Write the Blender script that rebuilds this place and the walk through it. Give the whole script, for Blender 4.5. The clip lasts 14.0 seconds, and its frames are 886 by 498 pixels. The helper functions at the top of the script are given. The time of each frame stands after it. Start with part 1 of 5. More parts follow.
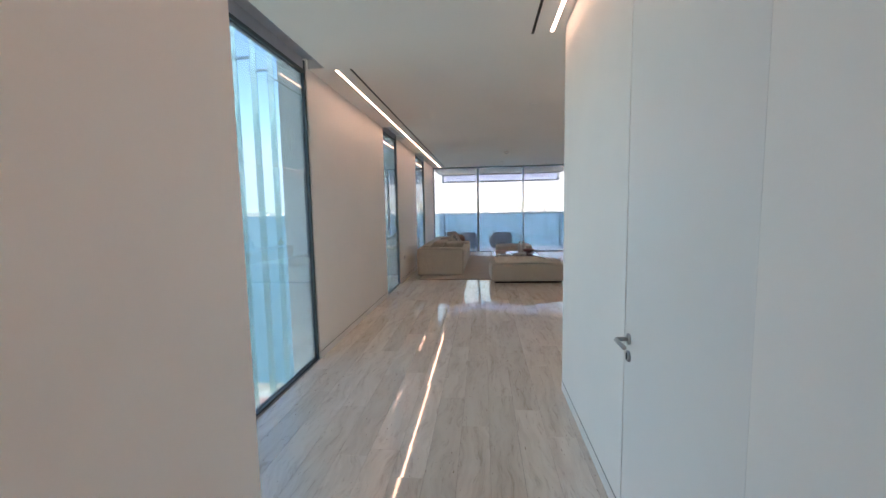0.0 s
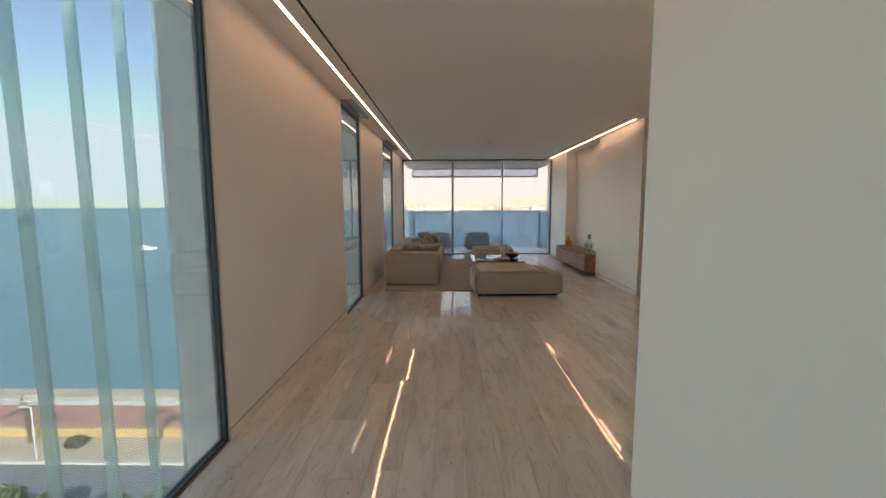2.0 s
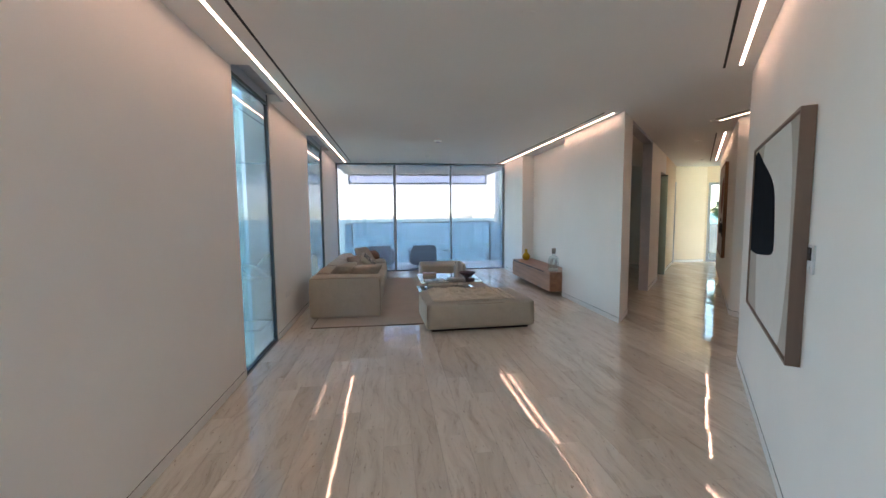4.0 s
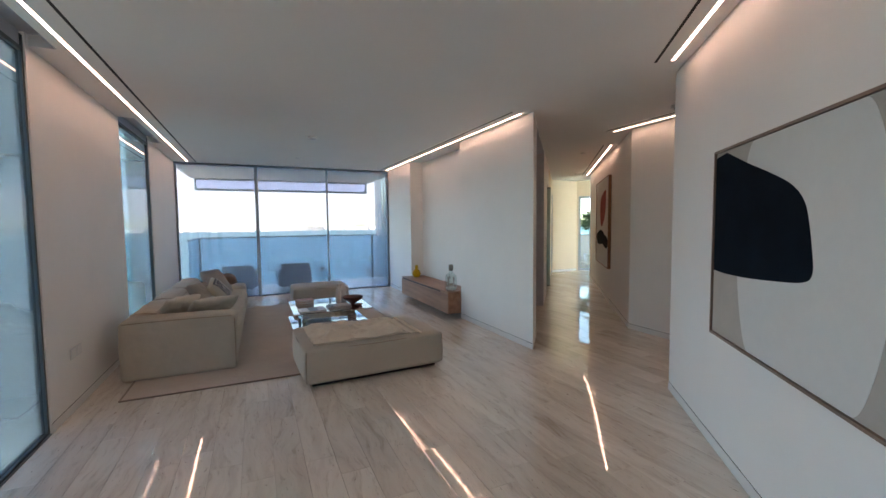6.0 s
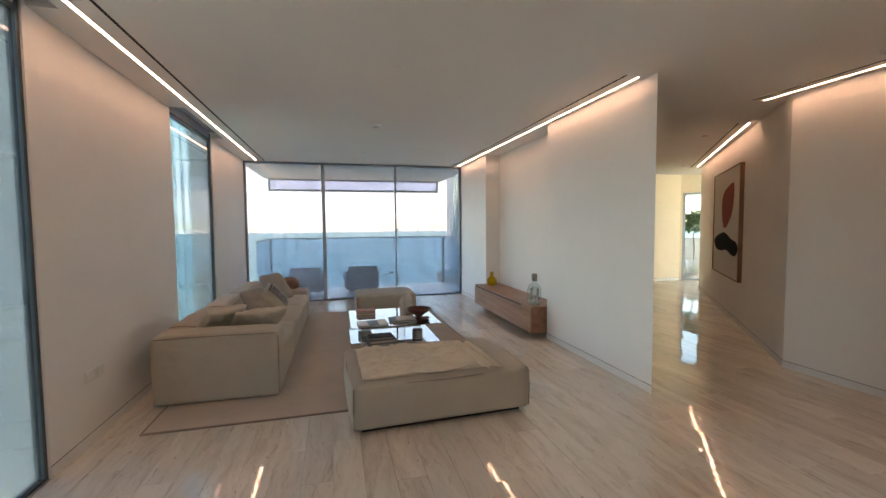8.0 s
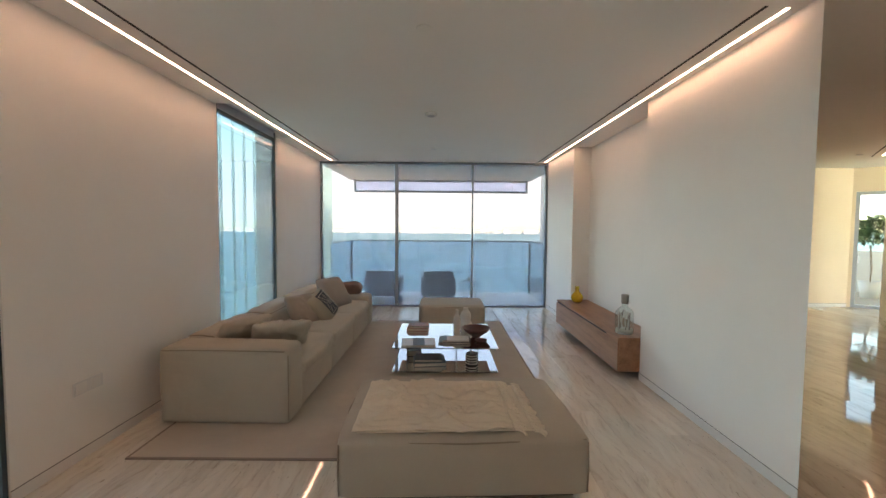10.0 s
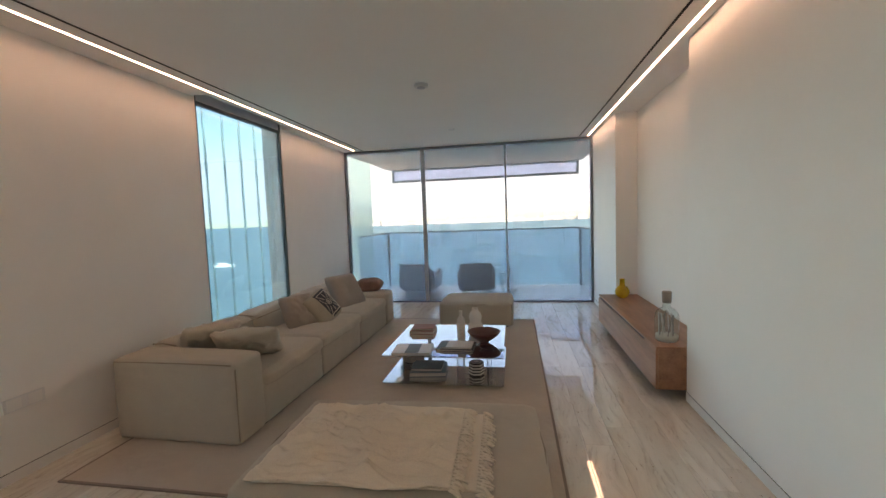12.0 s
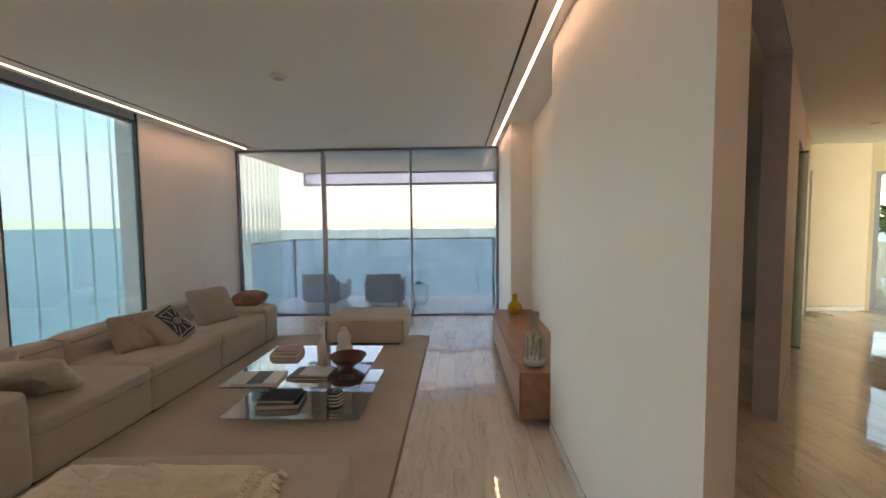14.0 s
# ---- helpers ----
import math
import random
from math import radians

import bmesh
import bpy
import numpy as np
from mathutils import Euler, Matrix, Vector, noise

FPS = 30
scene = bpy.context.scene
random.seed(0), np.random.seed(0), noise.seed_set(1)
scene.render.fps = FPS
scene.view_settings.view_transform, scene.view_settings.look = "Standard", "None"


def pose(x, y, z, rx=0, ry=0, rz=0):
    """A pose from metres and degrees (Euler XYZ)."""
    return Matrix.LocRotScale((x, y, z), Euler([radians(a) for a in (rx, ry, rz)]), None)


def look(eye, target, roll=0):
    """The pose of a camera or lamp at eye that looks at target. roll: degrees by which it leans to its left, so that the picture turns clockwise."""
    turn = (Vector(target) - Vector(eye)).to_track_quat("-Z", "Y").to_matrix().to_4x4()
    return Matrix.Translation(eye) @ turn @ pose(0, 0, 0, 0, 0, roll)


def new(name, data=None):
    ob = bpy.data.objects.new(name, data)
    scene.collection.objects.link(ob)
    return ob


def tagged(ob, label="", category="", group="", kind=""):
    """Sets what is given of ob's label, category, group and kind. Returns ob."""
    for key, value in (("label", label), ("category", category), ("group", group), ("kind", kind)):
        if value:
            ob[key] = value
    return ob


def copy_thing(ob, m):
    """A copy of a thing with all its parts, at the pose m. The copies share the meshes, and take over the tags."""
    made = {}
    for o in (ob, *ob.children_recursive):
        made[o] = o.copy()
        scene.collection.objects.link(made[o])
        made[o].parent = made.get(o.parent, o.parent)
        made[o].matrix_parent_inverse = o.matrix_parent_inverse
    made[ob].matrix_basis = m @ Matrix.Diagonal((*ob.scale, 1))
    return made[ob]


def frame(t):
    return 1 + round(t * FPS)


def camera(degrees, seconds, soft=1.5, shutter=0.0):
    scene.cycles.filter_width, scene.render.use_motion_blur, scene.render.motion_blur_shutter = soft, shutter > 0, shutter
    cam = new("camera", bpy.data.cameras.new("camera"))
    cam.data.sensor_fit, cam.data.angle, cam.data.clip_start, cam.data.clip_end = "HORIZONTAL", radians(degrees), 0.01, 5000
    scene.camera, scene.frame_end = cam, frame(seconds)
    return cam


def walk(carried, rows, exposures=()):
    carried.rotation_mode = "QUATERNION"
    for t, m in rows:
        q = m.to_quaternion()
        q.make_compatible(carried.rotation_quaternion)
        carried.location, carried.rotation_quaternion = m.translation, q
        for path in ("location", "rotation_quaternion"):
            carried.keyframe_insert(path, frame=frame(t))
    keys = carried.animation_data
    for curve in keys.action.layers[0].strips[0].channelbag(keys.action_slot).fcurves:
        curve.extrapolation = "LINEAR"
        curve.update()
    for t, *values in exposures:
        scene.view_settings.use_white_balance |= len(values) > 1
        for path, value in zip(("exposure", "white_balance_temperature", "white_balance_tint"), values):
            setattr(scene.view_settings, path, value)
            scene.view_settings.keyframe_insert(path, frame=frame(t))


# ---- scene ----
cam = camera(94.4, 14.0)
PATH = [
    (0, (1.704, -0.362, 1.549), (1.51, 1.619, 1.35), -1.1),
    (0.5, (1.63, -0.001, 1.542), (1.452, 1.98, 1.334), -1.5),
    (1, (1.602, 0.374, 1.522), (1.46, 2.355, 1.293), -1.3),
    (1.5, (1.504, 0.751, 1.54), (1.424, 2.736, 1.314), -0.4),
    (2, (1.447, 1.118, 1.541), (1.416, 3.106, 1.328), -0.2),
    (2.2, (1.446, 1.27, 1.546), (1.431, 3.259, 1.34), -0.4),
    (4.3, (1.425, 2.858, 1.58), (1.824, 4.811, 1.416), -0.5),
    (4.5, (1.42, 2.994, 1.583), (1.945, 4.917, 1.422), -0.4),
    (5, (1.393, 3.281, 1.594), (2.125, 5.136, 1.447), -0.9),
    (5.5, (1.43, 3.562, 1.582), (2.23, 5.391, 1.452), -1),
    (6, (1.48, 3.844, 1.594), (2.312, 5.659, 1.471), -0.6),
    (6.5, (1.474, 4.156, 1.588), (2.334, 5.958, 1.481), -0.7),
    (7, (1.532, 4.386, 1.587), (2.369, 6.199, 1.474), -1.3),
    (7.5, (1.679, 4.613, 1.598), (2.344, 6.496, 1.486), -0.9),
    (8, (1.787, 4.845, 1.586), (2.291, 6.777, 1.473), -0.5),
    (8.2, (1.829, 4.958, 1.58), (2.296, 6.899, 1.466), -0.2),
    (10.3, (2.575, 5.736, 1.618), (2.541, 7.733, 1.513), 0.4),
    (10.5, (2.635, 5.819, 1.612), (2.586, 7.814, 1.5), 0.3),
    (11, (2.831, 6.004, 1.599), (2.676, 7.993, 1.454), -0.7),
    (11.5, (3.072, 6.164, 1.604), (2.767, 8.131, 1.414), -1.7),
    (12, (3.216, 6.334, 1.597), (2.874, 8.298, 1.449), -2.1),
    (12.5, (3.381, 6.547, 1.626), (3.05, 8.516, 1.516), -1.1),
    (13, (3.556, 6.675, 1.618), (3.195, 8.639, 1.514), -0.7),
    (13.5, (3.765, 6.746, 1.625), (3.455, 8.719, 1.517), -0.6),
    (14, (3.901, 6.813, 1.626), (3.828, 8.807, 1.501), -0.6),
]
EXPOSURES = [(0.0, 3.8, 6700, 5), (0.5, 3.65, 7050, 8), (1.0, 3.36, 7500, 8), (1.6, 3.3, 8200, 9), (2.2, 3.34, 8300, 8), (4.3, 3.82, 6150, 2), (5.0, 3.82, 6100, 2), (6.5, 3.6, 6500, 4),
             (8.0, 3.82, 7400, 5), (10.5, 3.78, 7600, 4), (12.5, 3.7, 7500, 4), (14.0, 3.64, 8200, 6)]
walk(cam, [(t, look(eye, target, roll)) for t, eye, target, roll in PATH], EXPOSURES)

# ---- world, sun, exposure ----
SUN_DIR = Vector((0.25, -0.80, 0.60)).normalized()
world = bpy.data.worlds.new("world")
scene.world = world
world.use_nodes = True
wn = world.node_tree.nodes
sky = wn.new("ShaderNodeTexSky")
sky.sky_type = 'NISHITA'
sky.sun_disc = False
sky.sun_elevation = math.asin(SUN_DIR.z)
sky.sun_rotation = math.atan2(SUN_DIR.x, SUN_DIR.y)
sky.dust_density = 0.6
sky.air_density = 1.0
haze = wn.new("ShaderNodeMix")
haze.data_type = 'RGBA'
haze.blend_type = 'DARKEN'
haze.inputs[0].default_value = 1.0
haze.inputs[7].default_value = (4.4, 5.0, 5.6, 1)
world.node_tree.links.new(sky.outputs[0], haze.inputs[6])
world.node_tree.links.new(haze.outputs[2], wn["Background"].inputs[0])
wn["Background"].inputs[1].default_value = 0.15

sun = new("sun", bpy.data.lights.new("sun", 'SUN'))
sun.data.energy = 3.6
sun.data.angle = radians(0.5)
sun.data.color = (1.0, 0.95, 0.87)
sun.matrix_world = look((0, 0, 40), Vector((0, 0, 40)) - SUN_DIR)

LED_COLOUR = (1.0, 0.57, 0.42)
LED_POWER = 1.6


# ---- node helpers ----
def material(name):
    m = bpy.data.materials.new(name)
    m.use_nodes = True
    return m, m.node_tree.nodes, m.node_tree.links, m.node_tree.nodes["Principled BSDF"]


def noise_tex(nodes, links, coord, scale, detail=4.0, rough=0.55, stretch=(1, 1, 1)):
    mp = nodes.new("ShaderNodeMapping")
    mp.inputs["Scale"].default_value = stretch
    links.new(coord, mp.inputs[0])
    tx = nodes.new("ShaderNodeTexNoise")
    tx.inputs["Scale"].default_value = scale
    tx.inputs["Detail"].default_value = detail
    tx.inputs["Roughness"].default_value = rough
    links.new(mp.outputs[0], tx.inputs[0])
    return tx


def ramp(nodes, links, src, stops):
    r = nodes.new("ShaderNodeValToRGB")
    e = r.color_ramp.elements
    while len(e) < len(stops):
        e.new(0.5)
    for el, (p, c) in zip(e, stops):
        el.position = p
        el.color = (*c, 1) if len(c) == 3 else c
    links.new(src, r.inputs[0])
    return r


def bump(nodes, links, src, bsdf, strength, distance):
    b = nodes.new("ShaderNodeBump")
    b.inputs["Strength"].default_value = strength
    b.inputs["Distance"].default_value = distance
    links.new(src, b.inputs["Height"])
    links.new(b.outputs[0], bsdf.inputs["Normal"])
    return b


def simple(name, colour, rough=0.5, metal=0.0, vary=0.06, scale=8.0, bump_s=0.1, bump_scale=60.0, stretch=(1, 1, 1), obj=True, spec=0.5):
    m, n, l, b = material(name)
    tc = n.new("ShaderNodeTexCoord").outputs["Object"]
    t1 = noise_tex(n, l, tc, scale, 5, 0.6, stretch)
    lo = tuple(max(0, c * (1 - vary)) for c in colour)
    hi = tuple(min(1, c * (1 + vary)) for c in colour)
    r = ramp(n, l, t1.outputs[0], [(0.3, lo), (0.7, hi)])
    l.new(r.outputs[0], b.inputs["Base Color"])
    b.inputs["Roughness"].default_value = rough
    b.inputs["Metallic"].default_value = metal
    b.inputs["Specular IOR Level"].default_value = spec
    if bump_s > 0:
        t2 = noise_tex(n, l, tc, bump_scale, 4, 0.6, stretch)
        bump(n, l, t2.outputs[0], b, bump_s, 0.004)
    return m


# ---- materials ----
M = {}
M["wall"] = simple("wall_paint", (0.865, 0.85, 0.815), 0.6, vary=0.02, scale=1.3, bump_s=0.05, bump_scale=90)
M["ceiling"] = simple("ceiling_paint", (0.88, 0.87, 0.84), 0.7, vary=0.015, scale=0.8, bump_s=0.03, bump_scale=120)
# wall paint with the end room's warm yellow light put into its colour
M["cream"] = simple("warm_light_wall_tint", (0.81, 0.69, 0.52), 0.6, vary=0.02, scale=1.3, bump_s=0.05, bump_scale=90)
M["door"] = simple("door_lacquer", (0.80, 0.80, 0.78), 0.35, vary=0.01, scale=2, bump_s=0.02, bump_scale=30)
M["base"] = simple("baseboard_paint", (0.80, 0.79, 0.76), 0.4, vary=0.02, scale=3, bump_s=0.02)
M["gap"] = simple("shadow_gap", (0.16, 0.15, 0.13), 0.8, bump_s=0)
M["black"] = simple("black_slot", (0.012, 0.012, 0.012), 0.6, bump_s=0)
M["pocket"] = simple("blind_pocket_grey", (0.50, 0.51, 0.56), 0.6, bump_s=0.02)
M["frame"] = simple("window_frame_anodised", (0.07, 0.095, 0.11), 0.4, 0.4, vary=0.1, scale=5, bump_s=0.02)
M["frame_light"] = simple("mullion_anodised", (0.40, 0.44, 0.50), 0.45, 0.4, vary=0.05, scale=5, bump_s=0.02)
M["frame_mid"] = simple("sliding_frame_grey", (0.22, 0.25, 0.31), 0.5, 0.2, vary=0.05, scale=5, bump_s=0.02)
M["chrome"] = simple("satin_steel", (0.42, 0.43, 0.44), 0.28, 1.0, vary=0.05, scale=20, bump_s=0.02)
M["white_out"] = simple("facade_white", (0.82, 0.82, 0.81), 0.6, vary=0.05, scale=2, bump_s=0.05)
M["plastic"] = simple("white_plastic", (0.75, 0.75, 0.74), 0.35, vary=0.01, bump_s=0.0)
M["dark_glass"] = simple("dark_display", (0.02, 0.02, 0.025), 0.12, bump_s=0.0)
M["frame_wood"] = simple("picture_frame_wood", (0.20, 0.135, 0.10), 0.45, vary=0.2, scale=6, bump_s=0.1, bump_scale=40, stretch=(1, 1, 0.08))
M["frame_wood_b"] = simple("walnut_frame", (0.24, 0.12, 0.06), 0.45, vary=0.25, scale=6, bump_s=0.1, bump_scale=40, stretch=(1, 1, 0.08))
M["art_beige"] = simple("canvas_beige", (0.47, 0.43, 0.38), 0.85, vary=0.04, scale=12, bump_s=0.2, bump_scale=300)
M["art_white"] = simple("canvas_white", (0.70, 0.69, 0.66), 0.85, vary=0.02, scale=12, bump_s=0.2, bump_scale=300)
M["art_black"] = simple("canvas_black", (0.006, 0.010, 0.017), 0.8, vary=0.3, scale=4, bump_s=0.2, bump_scale=200, spec=0.04)
M["art_red"] = simple("canvas_red", (0.24, 0.025, 0.02), 0.75, vary=0.2, scale=5, bump_s=0.2, bump_scale=200)


def travertine(name, island):
    m, n, l, b = material(name)
    tc = n.new("ShaderNodeNewGeometry")
    if island:
        rnd = tc.outputs["Random Per Island"]
    else:
        rnd = n.new("ShaderNodeObjectInfo").outputs["Random"]
    off = n.new("ShaderNodeMath")
    off.operation = 'MULTIPLY'
    off.inputs[1].default_value = 37.0
    l.new(rnd, off.inputs[0])
    comb = n.new("ShaderNodeCombineXYZ")
    l.new(off.outputs[0], comb.inputs[2])
    l.new(off.outputs[0], comb.inputs[0])
    add = n.new("ShaderNodeVectorMath")
    add.operation = 'ADD'
    l.new(tc.outputs["Position"], add.inputs[0])
    l.new(comb.outputs[0], add.inputs[1])
    warp = noise_tex(n, l, add.outputs[0], 1.6, 3, 0.5, (1.3, 0.8, 1))
    wv = n.new("ShaderNodeVectorMath")
    wv.operation = 'MULTIPLY_ADD'
    l.new(warp.outputs["Color"], wv.inputs[0])
    wv.inputs[1].default_value = (0.30, 0.22, 0)
    l.new(add.outputs[0], wv.inputs[2])
    veins = noise_tex(n, l, wv.outputs[0], 2.6, 9, 0.66, (4.6, 0.50, 1))
    base = ramp(n, l, veins.outputs[0], [(0.28, (0.56, 0.50, 0.405)), (0.40, (0.73, 0.68, 0.585)), (0.54, (0.82, 0.775, 0.675)), (0.75, (0.86, 0.825, 0.735))])
    fine = noise_tex(n, l, wv.outputs[0], 6.0, 7, 0.72, (5.0, 0.7, 1))
    fr = ramp(n, l, fine.outputs[0], [(0.36, (0.52, 0.46, 0.39)), (0.45, (1, 1, 1))])
    mul = n.new("ShaderNodeMix")
    mul.data_type = 'RGBA'
    mul.blend_type = 'MULTIPLY'
    mul.inputs[0].default_value = 0.38
    l.new(base.outputs[0], mul.inputs[6])
    l.new(fr.outputs[0], mul.inputs[7])
    pits = noise_tex(n, l, wv.outputs[0], 26.0, 3, 0.5, (3.0, 0.7, 1))
    pr = ramp(n, l, pits.outputs[0], [(0.27, (0.33, 0.27, 0.2)), (0.31, (1, 1, 1))])
    mul2 = n.new("ShaderNodeMix")
    mul2.data_type = 'RGBA'
    mul2.blend_type = 'MULTIPLY'
    mul2.inputs[0].default_value = 0.75
    l.new(mul.outputs[2], mul2.inputs[6])
    l.new(pr.outputs[0], mul2.inputs[7])
    tone = ramp(n, l, rnd, [(0.0, (0.84, 0.83, 0.81)), (1.0, (1.0, 1.0, 1.0))])
    mul3 = n.new("ShaderNodeMix")
    mul3.data_type = 'RGBA'
    mul3.blend_type = 'MULTIPLY'
    mul3.inputs[0].default_value = 1.0
    l.new(mul2.outputs[2], mul3.inputs[6])
    l.new(tone.outputs[0], mul3.inputs[7])
    l.new(mul3.outputs[2], b.inputs["Base Color"])
    rr = n.new("ShaderNodeMapRange")
    rr.inputs[3].default_value = 0.02
    rr.inputs[4].default_value = 0.07
    l.new(veins.outputs[0], rr.inputs[0])
    l.new(rr.outputs[0], b.inputs["Roughness"])
    b.inputs["IOR"].default_value = 2.25
    wob = noise_tex(n, l, tc.outputs["Position"], 1.7, 6, 0.62)
    bp = bump(n, l, wob.outputs[0], b, 0.10, 0.008)
    # each plank lies a hair out of level
    wn_ = n.new("ShaderNodeTexWhiteNoise")
    wn_.noise_dimensions = '1D'
    l.new(off.outputs[0], wn_.inputs["W"])
    tilt = n.new("ShaderNodeVectorMath")
    tilt.operation = 'MULTIPLY_ADD'
    l.new(wn_.outputs["Color"], tilt.inputs[0])
    tilt.inputs[1].default_value = (0.019, 0.012, 0.0)
    tilt.inputs[2].default_value = (-0.0095, -0.006, 0.0)
    sm = n.new("ShaderNodeVectorMath")
    l.new(tc.outputs["Normal"], sm.inputs[0])
    l.new(tilt.outputs[0], sm.inputs[1])
    nm_ = n.new("ShaderNodeVectorMath")
    nm_.operation = 'NORMALIZE'
    l.new(sm.outputs[0], nm_.inputs[0])
    l.new(nm_.outputs[0], bp.inputs["Normal"])
    return m


M["stone"] = travertine("travertine_plank", False)
M["stone_rest"] = travertine("travertine_plank_field", True)
M["grout"] = simple("grout", (0.42, 0.37, 0.30), 0.8, bump_s=0)


def glass_pane(name, tint=(0.86, 0.93, 0.95), rough=0.0, gloss_scale=1.0, haze=0.0):
    m, n, l, b = material(name)
    n.remove(b)
    tr = n.new("ShaderNodeBsdfTransparent")
    tr.inputs[0].default_value = (*tint, 1)
    gl = n.new("ShaderNodeBsdfGlossy")
    gl.inputs["Roughness"].default_value = rough
    fr = n.new("ShaderNodeLayerWeight")
    fr.inputs[0].default_value = 0.5
    pw = n.new("ShaderNodeMath")
    pw.operation = 'POWER'
    pw.inputs[1].default_value = 5.0
    l.new(fr.outputs["Facing"], pw.inputs[0])
    ml = n.new("ShaderNodeMath")
    ml.operation = 'MULTIPLY_ADD'
    ml.inputs[1].default_value = 0.9 * gloss_scale
    ml.inputs[2].default_value = 0.035 * gloss_scale
    ml.use_clamp = True
    mx = n.new("ShaderNodeMixShader")
    l.new(pw.outputs[0], ml.inputs[0])
    l.new(ml.outputs[0], mx.inputs[0])
    if haze:
        tl = n.new("ShaderNodeBsdfTranslucent")
        tl.inputs[0].default_value = (0.9, 0.92, 0.96, 1)
        hz_ = n.new("ShaderNodeMixShader")
        hz_.inputs[0].default_value = haze
        l.new(tr.outputs[0], hz_.inputs[1])
        l.new(tl.outputs[0], hz_.inputs[2])
        l.new(hz_.outputs[0], mx.inputs[1])
    else:
        l.new(tr.outputs[0], mx.inputs[1])
    l.new(gl.outputs[0], mx.inputs[2])
    l.new(mx.outputs[0], n["Material Output"].inputs[0])
    return m


M["glass"] = glass_pane("window_glass", (0.40, 0.372, 0.375), haze=0.045)
M["glass_side"] = glass_pane("side_window_glass", (0.30, 0.335, 0.365), haze=0.02)
M["glass_end"] = glass_pane("terrace_door_glass", (0.62, 0.61, 0.58))
M["glass_rail"] = glass_pane("balustrade_glass_blue", (0.70, 0.79, 0.90))
M["glass_screen"] = glass_pane("screen_glass_grey_blue", (0.68, 0.71, 0.83))
M["glass_table"] = glass_pane("table_glass", (0.90, 0.96, 0.955), 0.0, 6.5)
M["glass_clear"] = glass_pane("clear_glass", (0.90, 0.95, 0.94), 0.0, 1.6)


def fin_glass():
    m, n, l, b = material("fin_glass_pale_green")
    n.remove(b)
    tr = n.new("ShaderNodeBsdfTransparent")
    tr.inputs[0].default_value = (0.80, 0.91, 0.89, 1)
    tl = n.new("ShaderNodeBsdfTranslucent")
    tl.inputs[0].default_value = (0.74, 0.86, 0.84, 1)
    df = n.new("ShaderNodeBsdfDiffuse")
    df.inputs[0].default_value = (0.66, 0.78, 0.76, 1)
    a = n.new("ShaderNodeMixShader")
    l.new(tl.outputs[0], a.inputs[1])
    l.new(df.outputs[0], a.inputs[2])
    c = n.new("ShaderNodeMixShader")
    c.inputs[0].default_value = 0.42
    l.new(tr.outputs[0], c.inputs[1])
    l.new(a.outputs[0], c.inputs[2])
    l.new(c.outputs[0], n["Material Output"].inputs[0])
    return m


M["fin"] = fin_glass()


def fabric(name, colour, weave=420.0, vary=0.05, bump_s=0.35, rough=0.9):
    m, n, l, b = material(name)
    tc = n.new("ShaderNodeTexCoord").outputs["Object"]
    t1 = noise_tex(n, l, tc, 3.0, 4, 0.6)
    t2 = noise_tex(n, l, tc, weave, 2, 0.5)
    r1 = ramp(n, l, t1.outputs[0], [(0.3, tuple(c * (1 - vary) for c in colour)), (0.7, tuple(min(1, c * (1 + vary)) for c in colour))])
    r2 = ramp(n, l, t2.outputs[0], [(0.3, (0.86, 0.86, 0.86)), (0.7, (1, 1, 1))])
    mul = n.new("ShaderNodeMix")
    mul.data_type = 'RGBA'
    mul.blend_type = 'MULTIPLY'
    mul.inputs[0].default_value = 1
    l.new(r1.outputs[0], mul.inputs[6])
    l.new(r2.outputs[0], mul.inputs[7])
    l.new(mul.outputs[2], b.inputs["Base Color"])
    b.inputs["Roughness"].default_value = rough
    b.inputs["Sheen Weight"].default_value = 0.15
    b.inputs["Specular IOR Level"].default_value = 0.2
    mixn = n.new("ShaderNodeMath")
    mixn.operation = 'MULTIPLY_ADD'
    t3 = noise_tex(n, l, tc, 9.0, 3, 0.5)
    l.new(t3.outputs[0], mixn.inputs[0])
    mixn.inputs[1].default_value = 6.0
    l.new(t2.outputs[0], mixn.inputs[2])
    bump(n, l, mixn.outputs[0], b, bump_s, 0.003)
    return m


M["sofa"] = fabric("sofa_linen_greige", (0.52, 0.48, 0.395), bump_s=0.5)
M["cushion_grey"] = fabric("cushion_linen_taupe", (0.38, 0.345, 0.30))
M["cushion_light"] = fabric("cushion_cotton_ecru", (0.62, 0.575, 0.49))
M["cushion_pattern"] = fabric("cushion_linen_olive", (0.46, 0.43, 0.34))
M["throw"] = fabric("throw_wool_cream", (0.84, 0.77, 0.63), weave=250, bump_s=0.5)
M["rug"] = fabric("rug_wool_taupe", (0.53, 0.465, 0.385), weave=180, vary=0.06, bump_s=0.6)
M["rug_edge"] = fabric("rug_binding_brown", (0.27, 0.22, 0.18), weave=180)
M["piping"] = fabric("sofa_piping", (0.33, 0.29, 0.23))
M["out_fabric"] = fabric("outdoor_fabric_grey", (0.74, 0.77, 0.80))
M["ceramic"] = simple("matt_ceramic_white", (0.66, 0.63, 0.58), 0.6, vary=0.04, scale=20, bump_s=0.1)
M["bowl"] = simple("bowl_oxblood", (0.10, 0.035, 0.03), 0.35, vary=0.3, scale=10, bump_s=0.05)
M["yellow"] = simple("yellow_glass", (0.55, 0.38, 0.02), 0.08, vary=0.15, scale=6, bump_s=0)
M["paper"] = simple("book_paper", (0.66, 0.63, 0.57), 0.8, vary=0.05, scale=40, bump_s=0)
